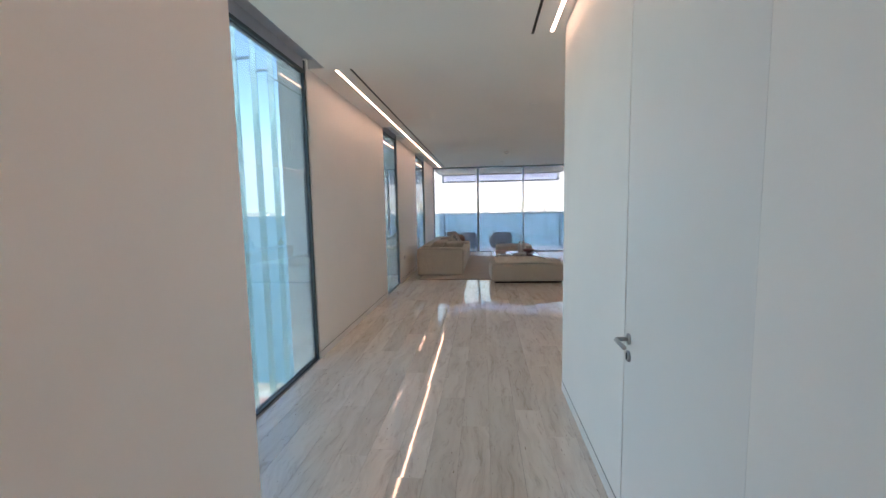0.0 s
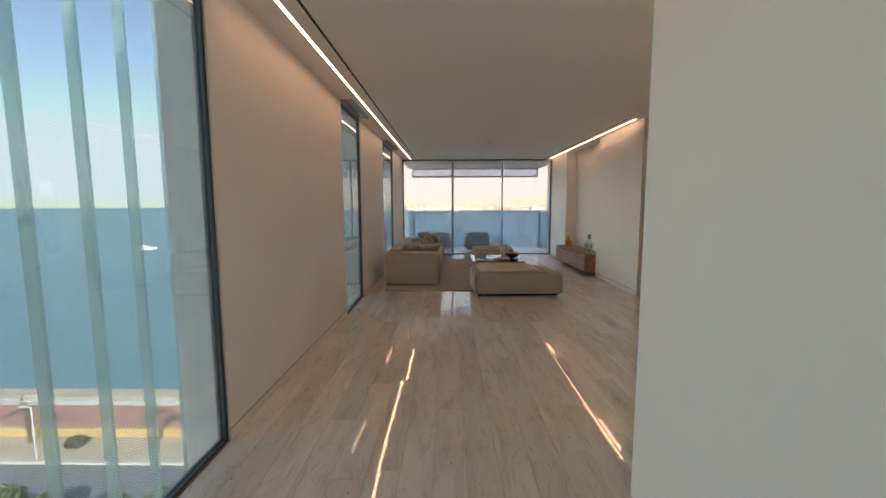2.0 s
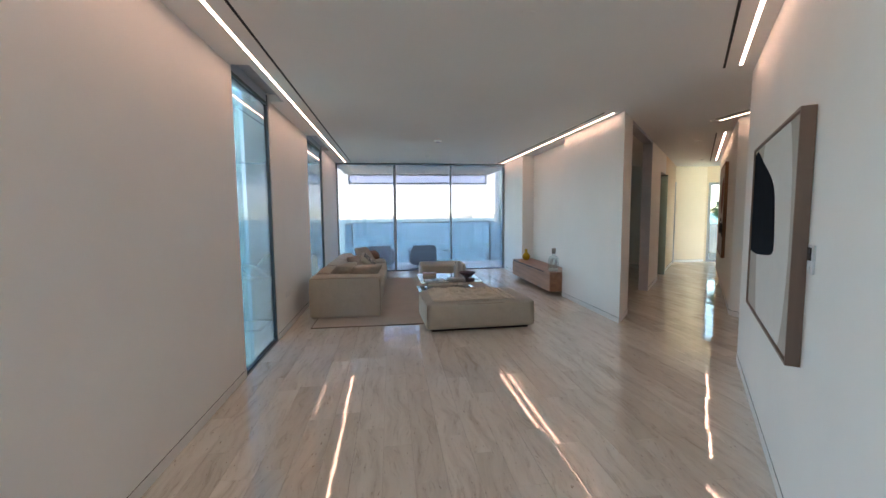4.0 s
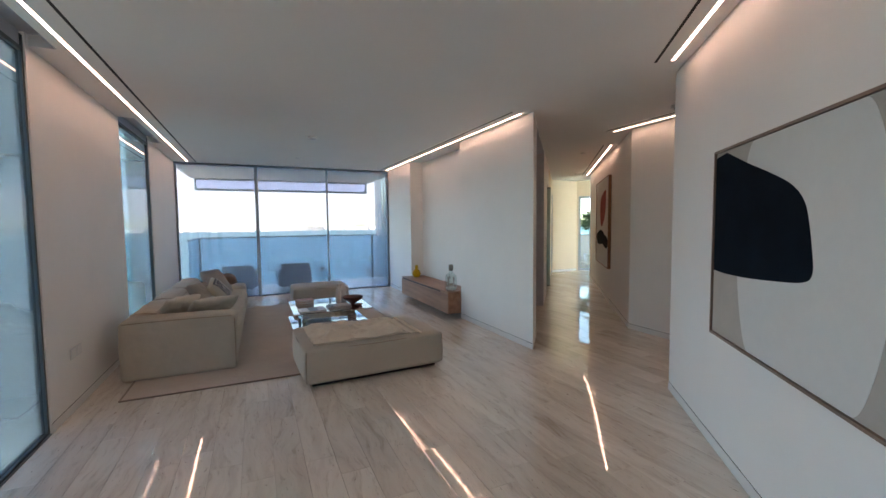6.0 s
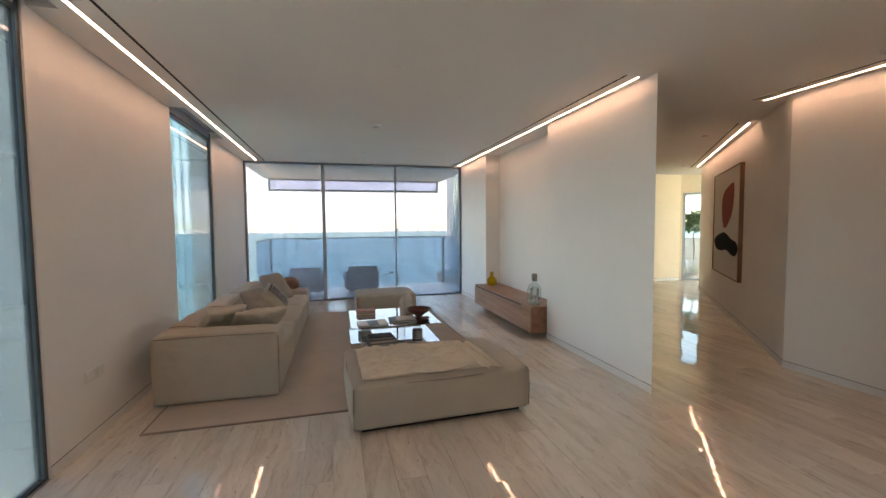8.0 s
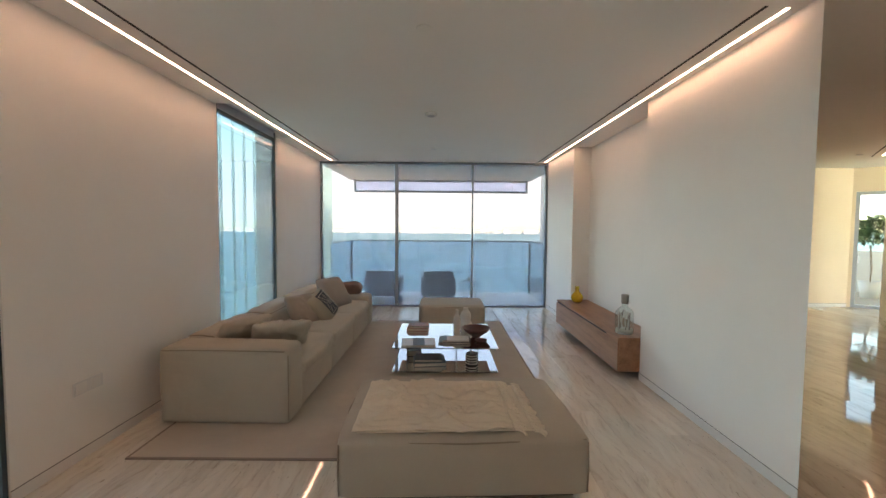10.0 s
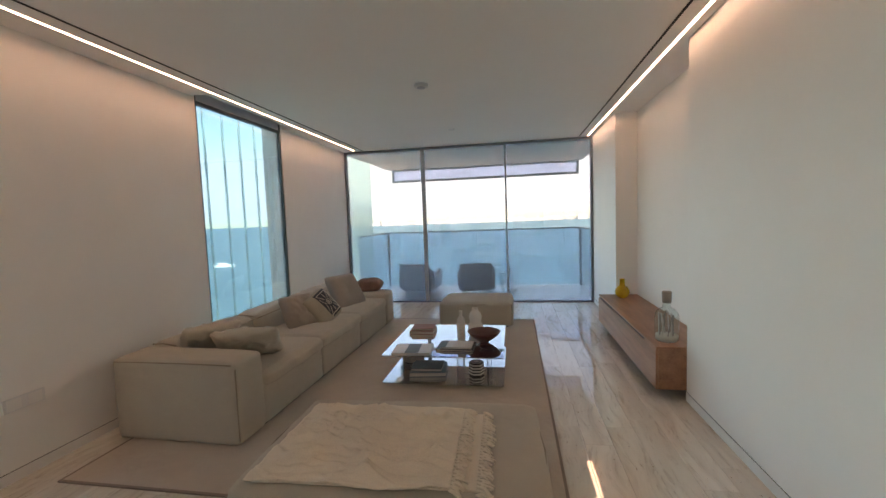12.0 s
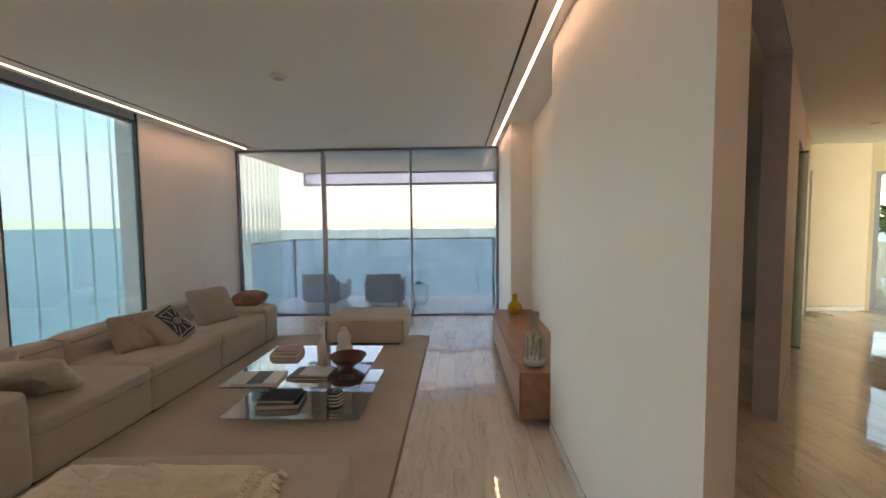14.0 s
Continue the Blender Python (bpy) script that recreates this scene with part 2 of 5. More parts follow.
M["book_dark"] = simple("book_charcoal", (0.035, 0.04, 0.05), 0.4, vary=0.2, bump_s=0.02)
M["book_teal"] = simple("book_slate_blue", (0.10, 0.15, 0.175), 0.35, vary=0.3, scale=14, bump_s=0.02)
M["book_red"] = simple("book_terracotta", (0.33, 0.15, 0.11), 0.5, vary=0.15, bump_s=0.02)
M["book_white"] = simple("book_white", (0.62, 0.62, 0.60), 0.35, vary=0.04, bump_s=0.02)
M["cork"] = simple("grey_stopper", (0.30, 0.27, 0.24), 0.8, bump_s=0.2)
M["wire"] = simple("wire_dark_steel", (0.05, 0.06, 0.075), 0.4, 0.6, bump_s=0)
M["balcony_floor"] = simple("balcony_stone", (0.76, 0.75, 0.74), 0.2, vary=0.06, scale=3, bump_s=0.05)


def wood(name, a, b_, c, axis):
    m, n, l, b = material(name)
    tc = n.new("ShaderNodeTexCoord").outputs["Object"]
    st = [6.0, 6.0, 6.0]
    st[axis] = 0.5
    t1 = noise_tex(n, l, tc, 2.2, 7, 0.62, tuple(st))
    t2 = noise_tex(n, l, tc, 14.0, 4, 0.6, tuple(st))
    mx = n.new("ShaderNodeMath")
    mx.operation = 'MULTIPLY_ADD'
    mx.inputs[1].default_value = 0.35
    l.new(t2.outputs[0], mx.inputs[0])
    l.new(t1.outputs[0], mx.inputs[2])
    r = ramp(n, l, mx.outputs[0], [(0.45, a), (0.66, b_), (0.9, c)])
    l.new(r.outputs[0], b.inputs["Base Color"])
    b.inputs["Roughness"].default_value = 0.38
    bump(n, l, t2.outputs[0], b, 0.08, 0.002)
    return m


M["walnut"] = wood("walnut_veneer", (0.21, 0.10, 0.052), (0.33, 0.165, 0.088), (0.42, 0.225, 0.13), 1)


def emitter(name, colour, strength):
    m, n, l, b = material(name)
    n.remove(b)
    e = n.new("ShaderNodeEmission")
    e.inputs[0].default_value = (*colour, 1)
    e.inputs[1].default_value = strength
    l.new(e.outputs[0], n["Material Output"].inputs[0])
    return m


M["led"] = emitter("led_diffuser", LED_COLOUR, LED_POWER)


# ---- mesh helpers ----
def add_box(bm, x0, x1, y0, y1, z0, z1):
    vs = [bm.verts.new(p) for p in ((x0, y0, z0), (x1, y0, z0), (x1, y1, z0), (x0, y1, z0), (x0, y0, z1), (x1, y0, z1), (x1, y1, z1), (x0, y1, z1))]
    for f in ((0, 3, 2, 1), (4, 5, 6, 7), (0, 1, 5, 4), (1, 2, 6, 5), (2, 3, 7, 6), (3, 0, 4, 7)):
        bm.faces.new([vs[i] for i in f])
    return vs


def box_bm(x0, x1, y0, y1, z0, z1, bevel=0.0, seg=2):
    bm = bmesh.new()
    add_box(bm, x0, x1, y0, y1, z0, z1)
    if bevel:
        bmesh.ops.bevel(bm, geom=bm.edges[:], offset=bevel, segments=seg, affect='EDGES', profile=0.6)
    return bm


def prism_bm(points, z0, z1):
    """An upright prism over a plan outline (counter-clockwise)."""
    bm = bmesh.new()
    lo = [bm.verts.new((x, y, z0)) for x, y in points]
    hi = [bm.verts.new((x, y, z1)) for x, y in points]
    k = len(points)
    bm.faces.new(lo[::-1])
    bm.faces.new(hi)
    for i in range(k):
        bm.faces.new((lo[i], lo[(i + 1) % k], hi[(i + 1) % k], hi[i]))
    return bm


def mesh_of(bm, name, mat, smooth=False):
    me = bpy.data.meshes.new(name)
    bmesh.ops.recalc_face_normals(bm, faces=bm.faces[:])
    bm.to_mesh(me)
    bm.free()
    if smooth:
        for p in me.polygons:
            p.use_smooth = True
    me.materials.append(mat)
    return me


def part(name, bm, mat, parent=None, label="", smooth=False):
    ob = new(name, mesh_of(bm, name, mat, smooth))
    if parent:
        ob.parent = parent
    if label:
        ob["label"] = label
    return ob


def thing(name, m, label, category, group="", kind=""):
    ob = new(name)
    ob.matrix_world = m
    return tagged(ob, label, category, group, kind)


def structure(name, bm, mat, label="", category=""):
    return tagged(part(name, bm, mat), label, category, kind="structure")


def lathe_bm(profile, n=24):
    bm = bmesh.new()
    rings = []
    for r, z in profile:
        if r < 1e-5:
            rings.append([bm.verts.new((0, 0, z))])
        else:
            rings.append([bm.verts.new((r * math.cos(2 * math.pi * i / n), r * math.sin(2 * math.pi * i / n), z)) for i in range(n)])
    for a, b in zip(rings, rings[1:]):
        for i in range(n):
            j = (i + 1) % n
            if len(a) == 1 and len(b) > 1:
                bm.faces.new((a[0], b[j], b[i]))
            elif len(b) == 1 and len(a) > 1:
                bm.faces.new((a[i], a[j], b[0]))
            elif len(a) > 1:
                bm.faces.new((a[i], a[j], b[j], b[i]))
    return bm


def tube_bm(points, r, n=8, closed=False, bm=None):
    bm = bm or bmesh.new()
    pts = [Vector(p) for p in points]
    rings = []
    k = len(pts)
    for i, p in enumerate(pts):
        if closed:
            d = pts[(i + 1) % k] - pts[i - 1]
        else:
            d = pts[min(i + 1, k - 1)] - pts[max(i - 1, 0)]
        q = d.to_track_quat('Z', 'Y')
        rings.append([bm.verts.new(p + q @ Vector((r * math.cos(2 * math.pi * j / n), r * math.sin(2 * math.pi * j / n), 0))) for j in range(n)])
    pairs = list(zip(rings, rings[1:])) + ([(rings[-1], rings[0])] if closed else [])
    for a, b in pairs:
        for j in range(n):
            bm.faces.new((a[j], a[(j + 1) % n], b[(j + 1) % n], b[j]))
    if not closed:
        bm.faces.new(rings[0][::-1])
        bm.faces.new(rings[-1])
    return bm


def soft_bm(x0, x1, y0, y1, z0, z1, r=0.05, puff=0.02, wrinkle=0.004, n=12, flat_bottom=True, seed=0.0):
    """A padded block: rounded edges, swollen faces, soft creases."""
    bm = bmesh.new()
    c = Vector(((x0 + x1) / 2, (y0 + y1) / 2, (z0 + z1) / 2))
    h = Vector(((x1 - x0) / 2, (y1 - y0) / 2, (z1 - z0) / 2))
    grid = {}

    def vert(key):
        if key not in grid:
            u = Vector([(2 * k / n - 1) for k in key])
            u = Vector([math.copysign(abs(v) ** 0.7, v) if abs(v) < 1 else v for v in u])
            p = Vector([u[i] * h[i] for i in range(3)])
            inner = Vector([max(-h[i] + r, min(h[i] - r, p[i])) for i in range(3)])
            d = p - inner
            if d.length > 1e-6:
                p = inner + d.normalized() * r
            f = [(1 - u[i] ** 2) for i in range(3)]
            for i in range(3):
                if abs(key[i] - n / 2) == n / 2:
                    j, k = (i + 1) % 3, (i + 2) % 3
                    if not (flat_bottom and i == 2 and key[i] == 0):
                        p[i] += math.copysign(puff * (f[j] * f[k]) ** 0.5, u[i])
            w = noise.noise_vector((p + c) * 5.0 + Vector((seed, seed * 2, 0))) * wrinkle + noise.noise_vector((p + c) * 14.0 + Vector((seed, 0, seed))) * wrinkle * 0.5
            if flat_bottom:
                w *= min(1.0, max(0.0, (u[2] + 1)))
            grid[key] = bm.verts.new(c + p + w)
        return grid[key]

    for axis in range(3):
        for side in (0, n):
            for a in range(n):
                for b in range(n):
                    ks = []
                    for da, db in ((0, 0), (1, 0), (1, 1), (0, 1)):
                        k = [0, 0, 0]
                        k[axis] = side
                        k[(axis + 1) % 3] = a + da
                        k[(axis + 2) % 3] = b + db
                        ks.append(tuple(k))
                    vs = [vert(k) for k in ks]
                    bm.faces.new(vs if side else vs[::-1])
    return bm


def pillow_bm(w, h, d, n=14, seed=0.0, pinch=0.12, crumple=0.0):
    """A square scatter cushion lying in its own x-z plane, centre at the origin."""
    bm = bmesh.new()
    sides = {}
    for s in (-1, 1):
        for i in range(n + 1):
            for j in range(n + 1):
                u, v = 2 * i / n - 1, 2 * j / n - 1
                edge = i in (0, n) or j in (0, n)
                if edge and s == 1:
                    sides[(1, i, j)] = sides[(-1, i, j)]
                    continue
                px = u * w / 2 * (1 - pinch * (1 - v * v) * abs(u) ** 3 * 0.6)
                pz = v * h / 2 * (1 - pinch * (1 - u * u) * abs(v) ** 3 * 0.6)
                soft = 1 - 0.10 * (u * v) ** 4
                px *= soft
                pz *= soft
                t = ((1 - u ** 4) * (1 - v ** 4)) ** 0.6
                nz = noise.noise(Vector((u * 2.2 + seed, v * 2.2, s + seed)))
                py = s * d / 2 * t * (1 + 0.22 * nz)
                if crumple:
                    fold = 1 - min(1.0, 3.0 * abs(noise.noise(Vector((u * 2.4 + seed * 3, v * 2.4 - seed, 0.7 * s)))))
                    py += s * crumple * t ** 0.5 * (fold ** 1.5 - 0.45 + 0.5 * noise.noise(Vector((u * 4.5, v * 4.5, seed))))
                    px += crumple * 0.6 * noise.noise(Vector((v * 2.5, seed, 0.3)))
                    pz += crumple * 0.6 * noise.noise(Vector((u * 2.5, seed, 5.3)))
                sides[(s, i, j)] = bm.verts.new((px, py, pz))
    for s in (-1, 1):
        for i in range(n):
            for j in range(n):
                vs = [sides[(s, i, j)], sides[(s, i + 1, j)], sides[(s, i + 1, j + 1)], sides[(s, i, j + 1)]]
                bm.faces.new(vs if s == -1 else vs[::-1])
    return bm


# ---- plan ----
C = 2.94
T = 0.30
X_R = 4.61
Y_G = 14.0
U = Vector((0.631, 0.776))
N = Vector((-0.776, 0.631))
P0 = Vector((2.36, 3.06))
A0 = Vector((6.52, 8.20))
UG = Vector((0.6192, 0.7853))
NG = Vector((-0.7853, 0.6192))
B0 = Vector((4.605, 7.99))
UL = Vector((0.656, 0.755))
NL = Vector((-0.755, 0.656))


def on(p, s, off=0.0):
    q = p + U * s + N * off
    return (q.x, q.y)


def ong(s, off=0.0):
    q = P0 + UG * s + NG * off
    return (q.x, q.y)


def onl(s, off=0.0):
    q = B0 + UL * s + NL * off
    return (q.x, q.y)


WINDOWS = ((0.95, 3.66), (6.75, 7.92), (10.18, 11.78))
H_W = 2.90

# outer walls and partitions
y = 0.64
for a, b in WINDOWS + ((Y_G, Y_G),):
    structure("wall_west", box_bm(-T, 0, y, a, -0.3, C + 0.3), M["wall"], "smooth off-white painted wall")
    y = b
for a, b in WINDOWS:
    structure("wall_west_head", box_bm(-T, 0, a, b, C + 0.10, C + 0.3), M["wall"])
structure("wall_entry_west", box_bm(-T, 1.09, -3.0, 0.64, -0.3, C + 0.3), M["wall"], "smooth off-white painted hall wall")
structure("wall_south", box_bm(1.09, 2.36, -3.2, -3.0, -0.3, C + 0.3), M["wall"])
DY0, DY1 = 0.68, 1.585
structure("wall_hall_east", box_bm(2.36, 2.60, -3.2, DY0, -0.3, C + 0.3), M["wall"], "white painted hall wall with a flush door")
structure("wall_hall_east_back", box_bm(2.45, 2.60, DY0, DY1, -0.3, C + 0.3), M["wall"])
structure("wall_gallery", prism_bm([(2.36, DY1), (2.60, DY1), (2.60, 2.95), ong(0.15, -0.22), ong(4.29, -0.22), ong(4.29), (2.36, 3.06)], -0.3, C + 0.3), M["wall"], "white painted wall turning at a slant")
structure("wall_living_east", prism_bm([(X_R, 7.99), onl(0.66), onl(0.66, 0.16), (5.25, 10.0), (5.25, Y_G), (X_R, Y_G), (X_R, 12.35), (X_R + 0.28, 12.35), (X_R + 0.28, 9.96), (X_R, 9.96)][::1], -0.3, C + 0.3), M["wall"], "white painted wall with a shallow recess")
# slanted passage
structure("wall_passage_west", prism_bm([onl(2.87), onl(4.40), onl(4.40, 0.16), onl(2.87, 0.16)], -0.3, C + 0.3), M["wall"])
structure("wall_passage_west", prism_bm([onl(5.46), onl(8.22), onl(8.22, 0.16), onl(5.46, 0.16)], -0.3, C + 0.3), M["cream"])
structure("wall_passage_head", prism_bm([onl(4.40), onl(5.46), onl(5.46, 0.16), onl(4.40, 0.16)], 2.48, C + 0.3), M["wall"])
structure("wall_alcove", prism_bm([onl(2.4, 1.2), onl(6.0, 1.2), onl(6.0, 1.35), onl(2.4, 1.35)], -0.3, C + 0.3), M["wall"])
structure("wall_passage_east", prism_bm([(A0.x, 4.1), (A0.x + 0.25, 4.1), (A0.x + 0.25, 8.05), on(A0, 6.1, -0.25), on(A0, 6.1), (A0.x, A0.y)], -0.3, C + 0.3), M["wall"], "white painted wall with a slanted wing")
structure("wall_lobby_south", box_bm(3.4, 6.9, 3.9, 4.1, -0.3, C + 0.3), M["wall"])
# end room
E0 = Vector((11.12, 14.30))
structure("wall_end_north", box_bm(9.6, 11.12, 14.30, 14.50, -0.3, C + 0.3), M["cream"], "end wall with warm light tinted into its colour")
V = Vector((0.776, -0.631))


def en(s, off=0.0):
    q = E0 + V * s + U * off
    return (q.x, q.y)


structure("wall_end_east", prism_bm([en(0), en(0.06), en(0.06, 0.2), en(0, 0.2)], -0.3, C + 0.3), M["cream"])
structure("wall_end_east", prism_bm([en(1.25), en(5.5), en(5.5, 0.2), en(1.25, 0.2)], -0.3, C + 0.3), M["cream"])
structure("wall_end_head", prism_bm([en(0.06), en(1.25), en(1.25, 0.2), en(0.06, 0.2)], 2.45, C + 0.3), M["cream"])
structure("wall_room_south", box_bm(8.4, 9.6, 7.6, 7.8, -0.3, C + 0.3), M["wall"])
structure("wall_room_south", box_bm(15.0, 15.8, 7.6, 7.8, -0.3, C + 0.3), M["wall"])
structure("wall_room_east", box_bm(15.8, 16.0, 7.6, 11.2, -0.3, C + 0.3), M["wall"])
structure("wall_alcove_north", box_bm(5.25, 9.6, 14.30, 14.50, -0.3, C + 0.3), M["wall"])

# floors and ceilings
structure("floor", box_bm(-0.068, 16.5, -3.4, Y_G, -0.30, -0.012), M["grout"], "grout bed below polished travertine planks")
structure("floor_end", box_bm(5.25, 16.5, Y_G, 19.0, -0.30, -0.012), M["grout"])
cb = bmesh.new()
add_box(cb, 0.17, 16.5, -3.4, Y_G, C, C + 0.25)
add_box(cb, 5.0, 16.5, Y_G, 15.2, C, C + 0.25)
y = -3.4
for a, b in WINDOWS + ((Y_G, Y_G),):
    add_box(cb, 0.0, 0.17, y, a - 0.04 if b > a else Y_G, C, C + 0.25)
    y = b + 0.04
structure("ceiling", cb, M["ceiling"], "smooth off-white plaster ceiling")
for a, b in WINDOWS:
    pk = bmesh.new()
    add_box(pk, -0.28, 0.168, a - 0.038, b + 0.038, C + 0.085, C + 0.099)
    add_box(pk, 0.156, 0.168, a - 0.038, b + 0.038, C + 0.001, C + 0.085)
    structure("blind_pocket", pk, M["pocket"], "grey recessed blind pocket over a window")


# ---- windows ----
def west_window(k, a, b):
    w = thing("window_%d" % k, pose(0, 0, 0), "full-height fixed window with a thin dark frame", "window", "full-height side windows", "structure")
    fb = bmesh.new()
    f = 0.032
    x0, x1 = -0.065, -0.012
    add_box(fb, x0, x1, a + 0.002, a + f, 0.0, H_W + 0.1)
    add_box(fb, x0, x1, b - f, b - 0.002, 0.0, H_W + 0.1)
    add_box(fb, x0, x1, a + f, b - f, 0.0, 0.022)
    add_box(fb, x0, x1, a + f, b - f, H_W - 0.02, H_W + 0.012)
    part("window_frame", fb, M["frame"], w)
    part("head_panel", box_bm(-0.060, -0.018, a + f, b - f, H_W + 0.012, H_W + 0.12), M["pocket"], w, "blue-grey head panel above the dark frame")
    p = part("pane", box_bm(-0.045, -0.030, a + f, b - f, 0.022, H_W - 0.02), M["glass_side"], w, "clear blue-tinted window pane")
    p.visible_shadow = False
    part("window_sill", box_bm(-0.011, -0.001, a + 0.004, b - 0.004, -0.05, 0.006), M["chrome"], w, "narrow metal floor channel")
    return w


for k, (a, b) in enumerate(WINDOWS):
    west_window(k + 1, a, b)

gw = thing("window_4", pose(0, 0, 0), "floor-to-ceiling sliding glass wall with slim grey frames", "window", kind="structure")
fb = bmesh.new()
add_box(fb, 0.002, 0.035, Y_G - 0.03, Y_G + 0.06, 0.0, C - 0.002)
add_box(fb, X_R - 0.04, X_R - 0.002, Y_G - 0.03, Y_G + 0.06, 0.0, C - 0.002)
add_box(fb, 0.035, X_R - 0.04, Y_G - 0.03, Y_G + 0.06, C - 0.045, C - 0.002)
add_box(fb, 0.035, X_R - 0.04, Y_G - 0.03, Y_G + 0.06, -0.01, 0.022)
part("window_frame", fb, M["frame_mid"], gw)
MUL = (1.55, 3.09)
for x, w_ in zip(MUL, (0.032, 0.016)):
    part("mullion", box_bm(x - w_, x + w_, Y_G - 0.02, Y_G + 0.05, 0.022, C - 0.045), M["frame_light"], gw, "slim anodised mullion")
for x0, x1 in ((0.035, MUL[0] - 0.032), (MUL[0] + 0.032, MUL[1] - 0.016), (MUL[1] + 0.016, X_R - 0.04)):
    p = part("pane", box_bm(x0, x1, Y_G + 0.005, Y_G + 0.02, 0.022, C - 0.045), M["glass"], gw)
    p.visible_shadow = False

# balcony
structure("balcony_slab", box_bm(-0.2, 5.0, Y_G + 0.06, 16.15, -0.45, -0.03), M["balcony_floor"], "pale stone balcony floor")
structure("balcony_soffit", box_bm(-0.1, 4.95, Y_G, 17.25, C, C + 0.35), M["white_out"], "white painted balcony soffit")
RY, RZ = 16.02, 1.27
rail = thing("balustrade", pose(0, 0, 0), "blue tinted glass balustrade with a dark top rail", "balustrade")
part("top_rail", box_bm(0.16, 4.72, RY - 0.03, RY + 0.03, RZ, RZ + 0.035), M["frame_light"], rail)
for x in (0.18, 4.70):
    part("top_rail", box_bm(x - 0.025, x + 0.025, Y_G + 0.08, RY - 0.032, RZ, RZ + 0.035), M["frame_light"], rail)
    part("corner_post", box_bm(x - 0.03, x + 0.03, RY - 0.03, RY + 0.03, -0.03, RZ), M["frame_light"], rail)
    p = part("pane", box_bm(x - 0.008, x + 0.008, Y_G + 0.08, RY - 0.032, -0.02, RZ), M["glass_rail"], rail)
for a, b in ((0.215, 1.05), (1.06, 2.36), (2.37, 3.60), (3.61, 4.665)):
    p = part("pane", box_bm(a, b, RY - 0.008, RY + 0.008, -0.02, RZ), M["glass_rail"], rail)
fas = thing("upper_glass_screen", pose(0, 0, 0), "framed tinted glass strip hanging from the soffit edge", "glass screen")
part("pane", box_bm(0.06, 4.80, 17.19, 17.20, C - 0.28, C - 0.04), M["glass_screen"], fas)
ff = bmesh.new()
add_box(ff, 0.0, 4.86, 17.16, 17.23, C - 0.045, C - 0.001)
add_box(ff, 0.0, 4.86, 17.16, 17.23, C - 0.345, C - 0.285)
add_box(ff, 0.0, 0.06, 17.16, 17.23, C - 0.285, C - 0.045)
add_box(ff, 4.80, 4.86, 17.16, 17.23, C - 0.285, C - 0.045)
part("screen_frame", ff, M["frame_light"], fas)

# glass fins outside
fin_me = mesh_of(box_bm(-0.032, 0.032, -0.011, 0.011, -3.2, 7.4), "fin", M["fin"])
fin_yy = [4.11 + 0.345 * k for k in range(-10, 29)] + [14.20 + 0.19 * k for k in range(16)]
screen_w = thing("fin_screen", pose(-0.60, 0, 0), "row of upright pale green glass fins on the facade", "glass fins")
for yy in fin_yy:
    f = new("fin", fin_me)
    f.parent = screen_w
    f.location = (0, yy, 0)
    if 9.5 < yy < 13.9:
        f.rotation_euler = (0, 0, radians(-42))
screen_e = thing("fin_screen", pose(5.25, 0, 0), "row of upright pale green glass fins beside the balcony", "glass fins")
for k in range(9):
    f = new("fin", fin_me)
    f.parent = screen_e
    f.location = (0, 14.35 + 0.3 * k, 0)

# ---- lights in the ceiling ----
def led_line(p, q, side, label="recessed warm LED line with a black air slot beside it"):
    """p, q: ends of the lit line; side: offset of the air slot, to the left of the way from p to q."""
    p, q = Vector(p), Vector(q)
    d = (q - p)
    ang = math.degrees(math.atan2(d.y, d.x))
    t = thing("linear_light", pose(p.x, p.y, C, 0, 0, ang), label, "linear light", "linear ceiling lights")
    L = d.length
    part("diffuser", box_bm(0, L, -0.0135, 0.0135, -0.003, 0.001), M["led"], t, "glowing warm diffuser")
    hb = bmesh.new()
    add_box(hb, -0.004, L + 0.004, 0.0135, 0.018, -0.004, 0.001)
    add_box(hb, -0.004, L + 0.004, -0.018, -0.0135, -0.004, 0.001)
    part("trim", hb, M["ceiling"], t)
    part("air_slot", box_bm(-0.02, L + 0.02, side - 0.010, side + 0.010, -0.003, 0.001), M["black"], t, "black linear air slot")
    return t


led_line((0.265, 3.78), (0.265, 13.85), -0.15)
led_line((4.52, 8.13), (4.52, 13.9), 0.14)
led_line((2.27, -2.6), (2.27, 3.15), 0.15)
led_line(ong(0.6, 0.12), ong(3.95, 0.12), 0.13)
led_line((A0.x - 0.12, 4.8), (A0.x - 0.12, 8.42), 0.13)
led_line(on(A0, 1.25, 0.11), on(A0, 5.9, 0.11), 0.13)


# ---- baseboards ----
def baseboard(p, q):
    """A flush board along the wall face from p to q, the room on its left."""
    p, q = Vector(p), Vector(q)
    d = q - p
    t = thing("baseboard", pose(p.x, p.y, 0, 0, 0, math.degrees(math.atan2(d.y, d.x))), "flush painted baseboard under a fine shadow gap", "baseboard", kind="structure")
    part("board", box_bm(0.0, d.length, 0.0, 0.004, 0.0, 0.072), M["base"], t)
    part("shadow_gap", box_bm(0.0, d.length, 0.0, 0.0015, 0.072, 0.077), M["gap"], t, "thin dark shadow gap")


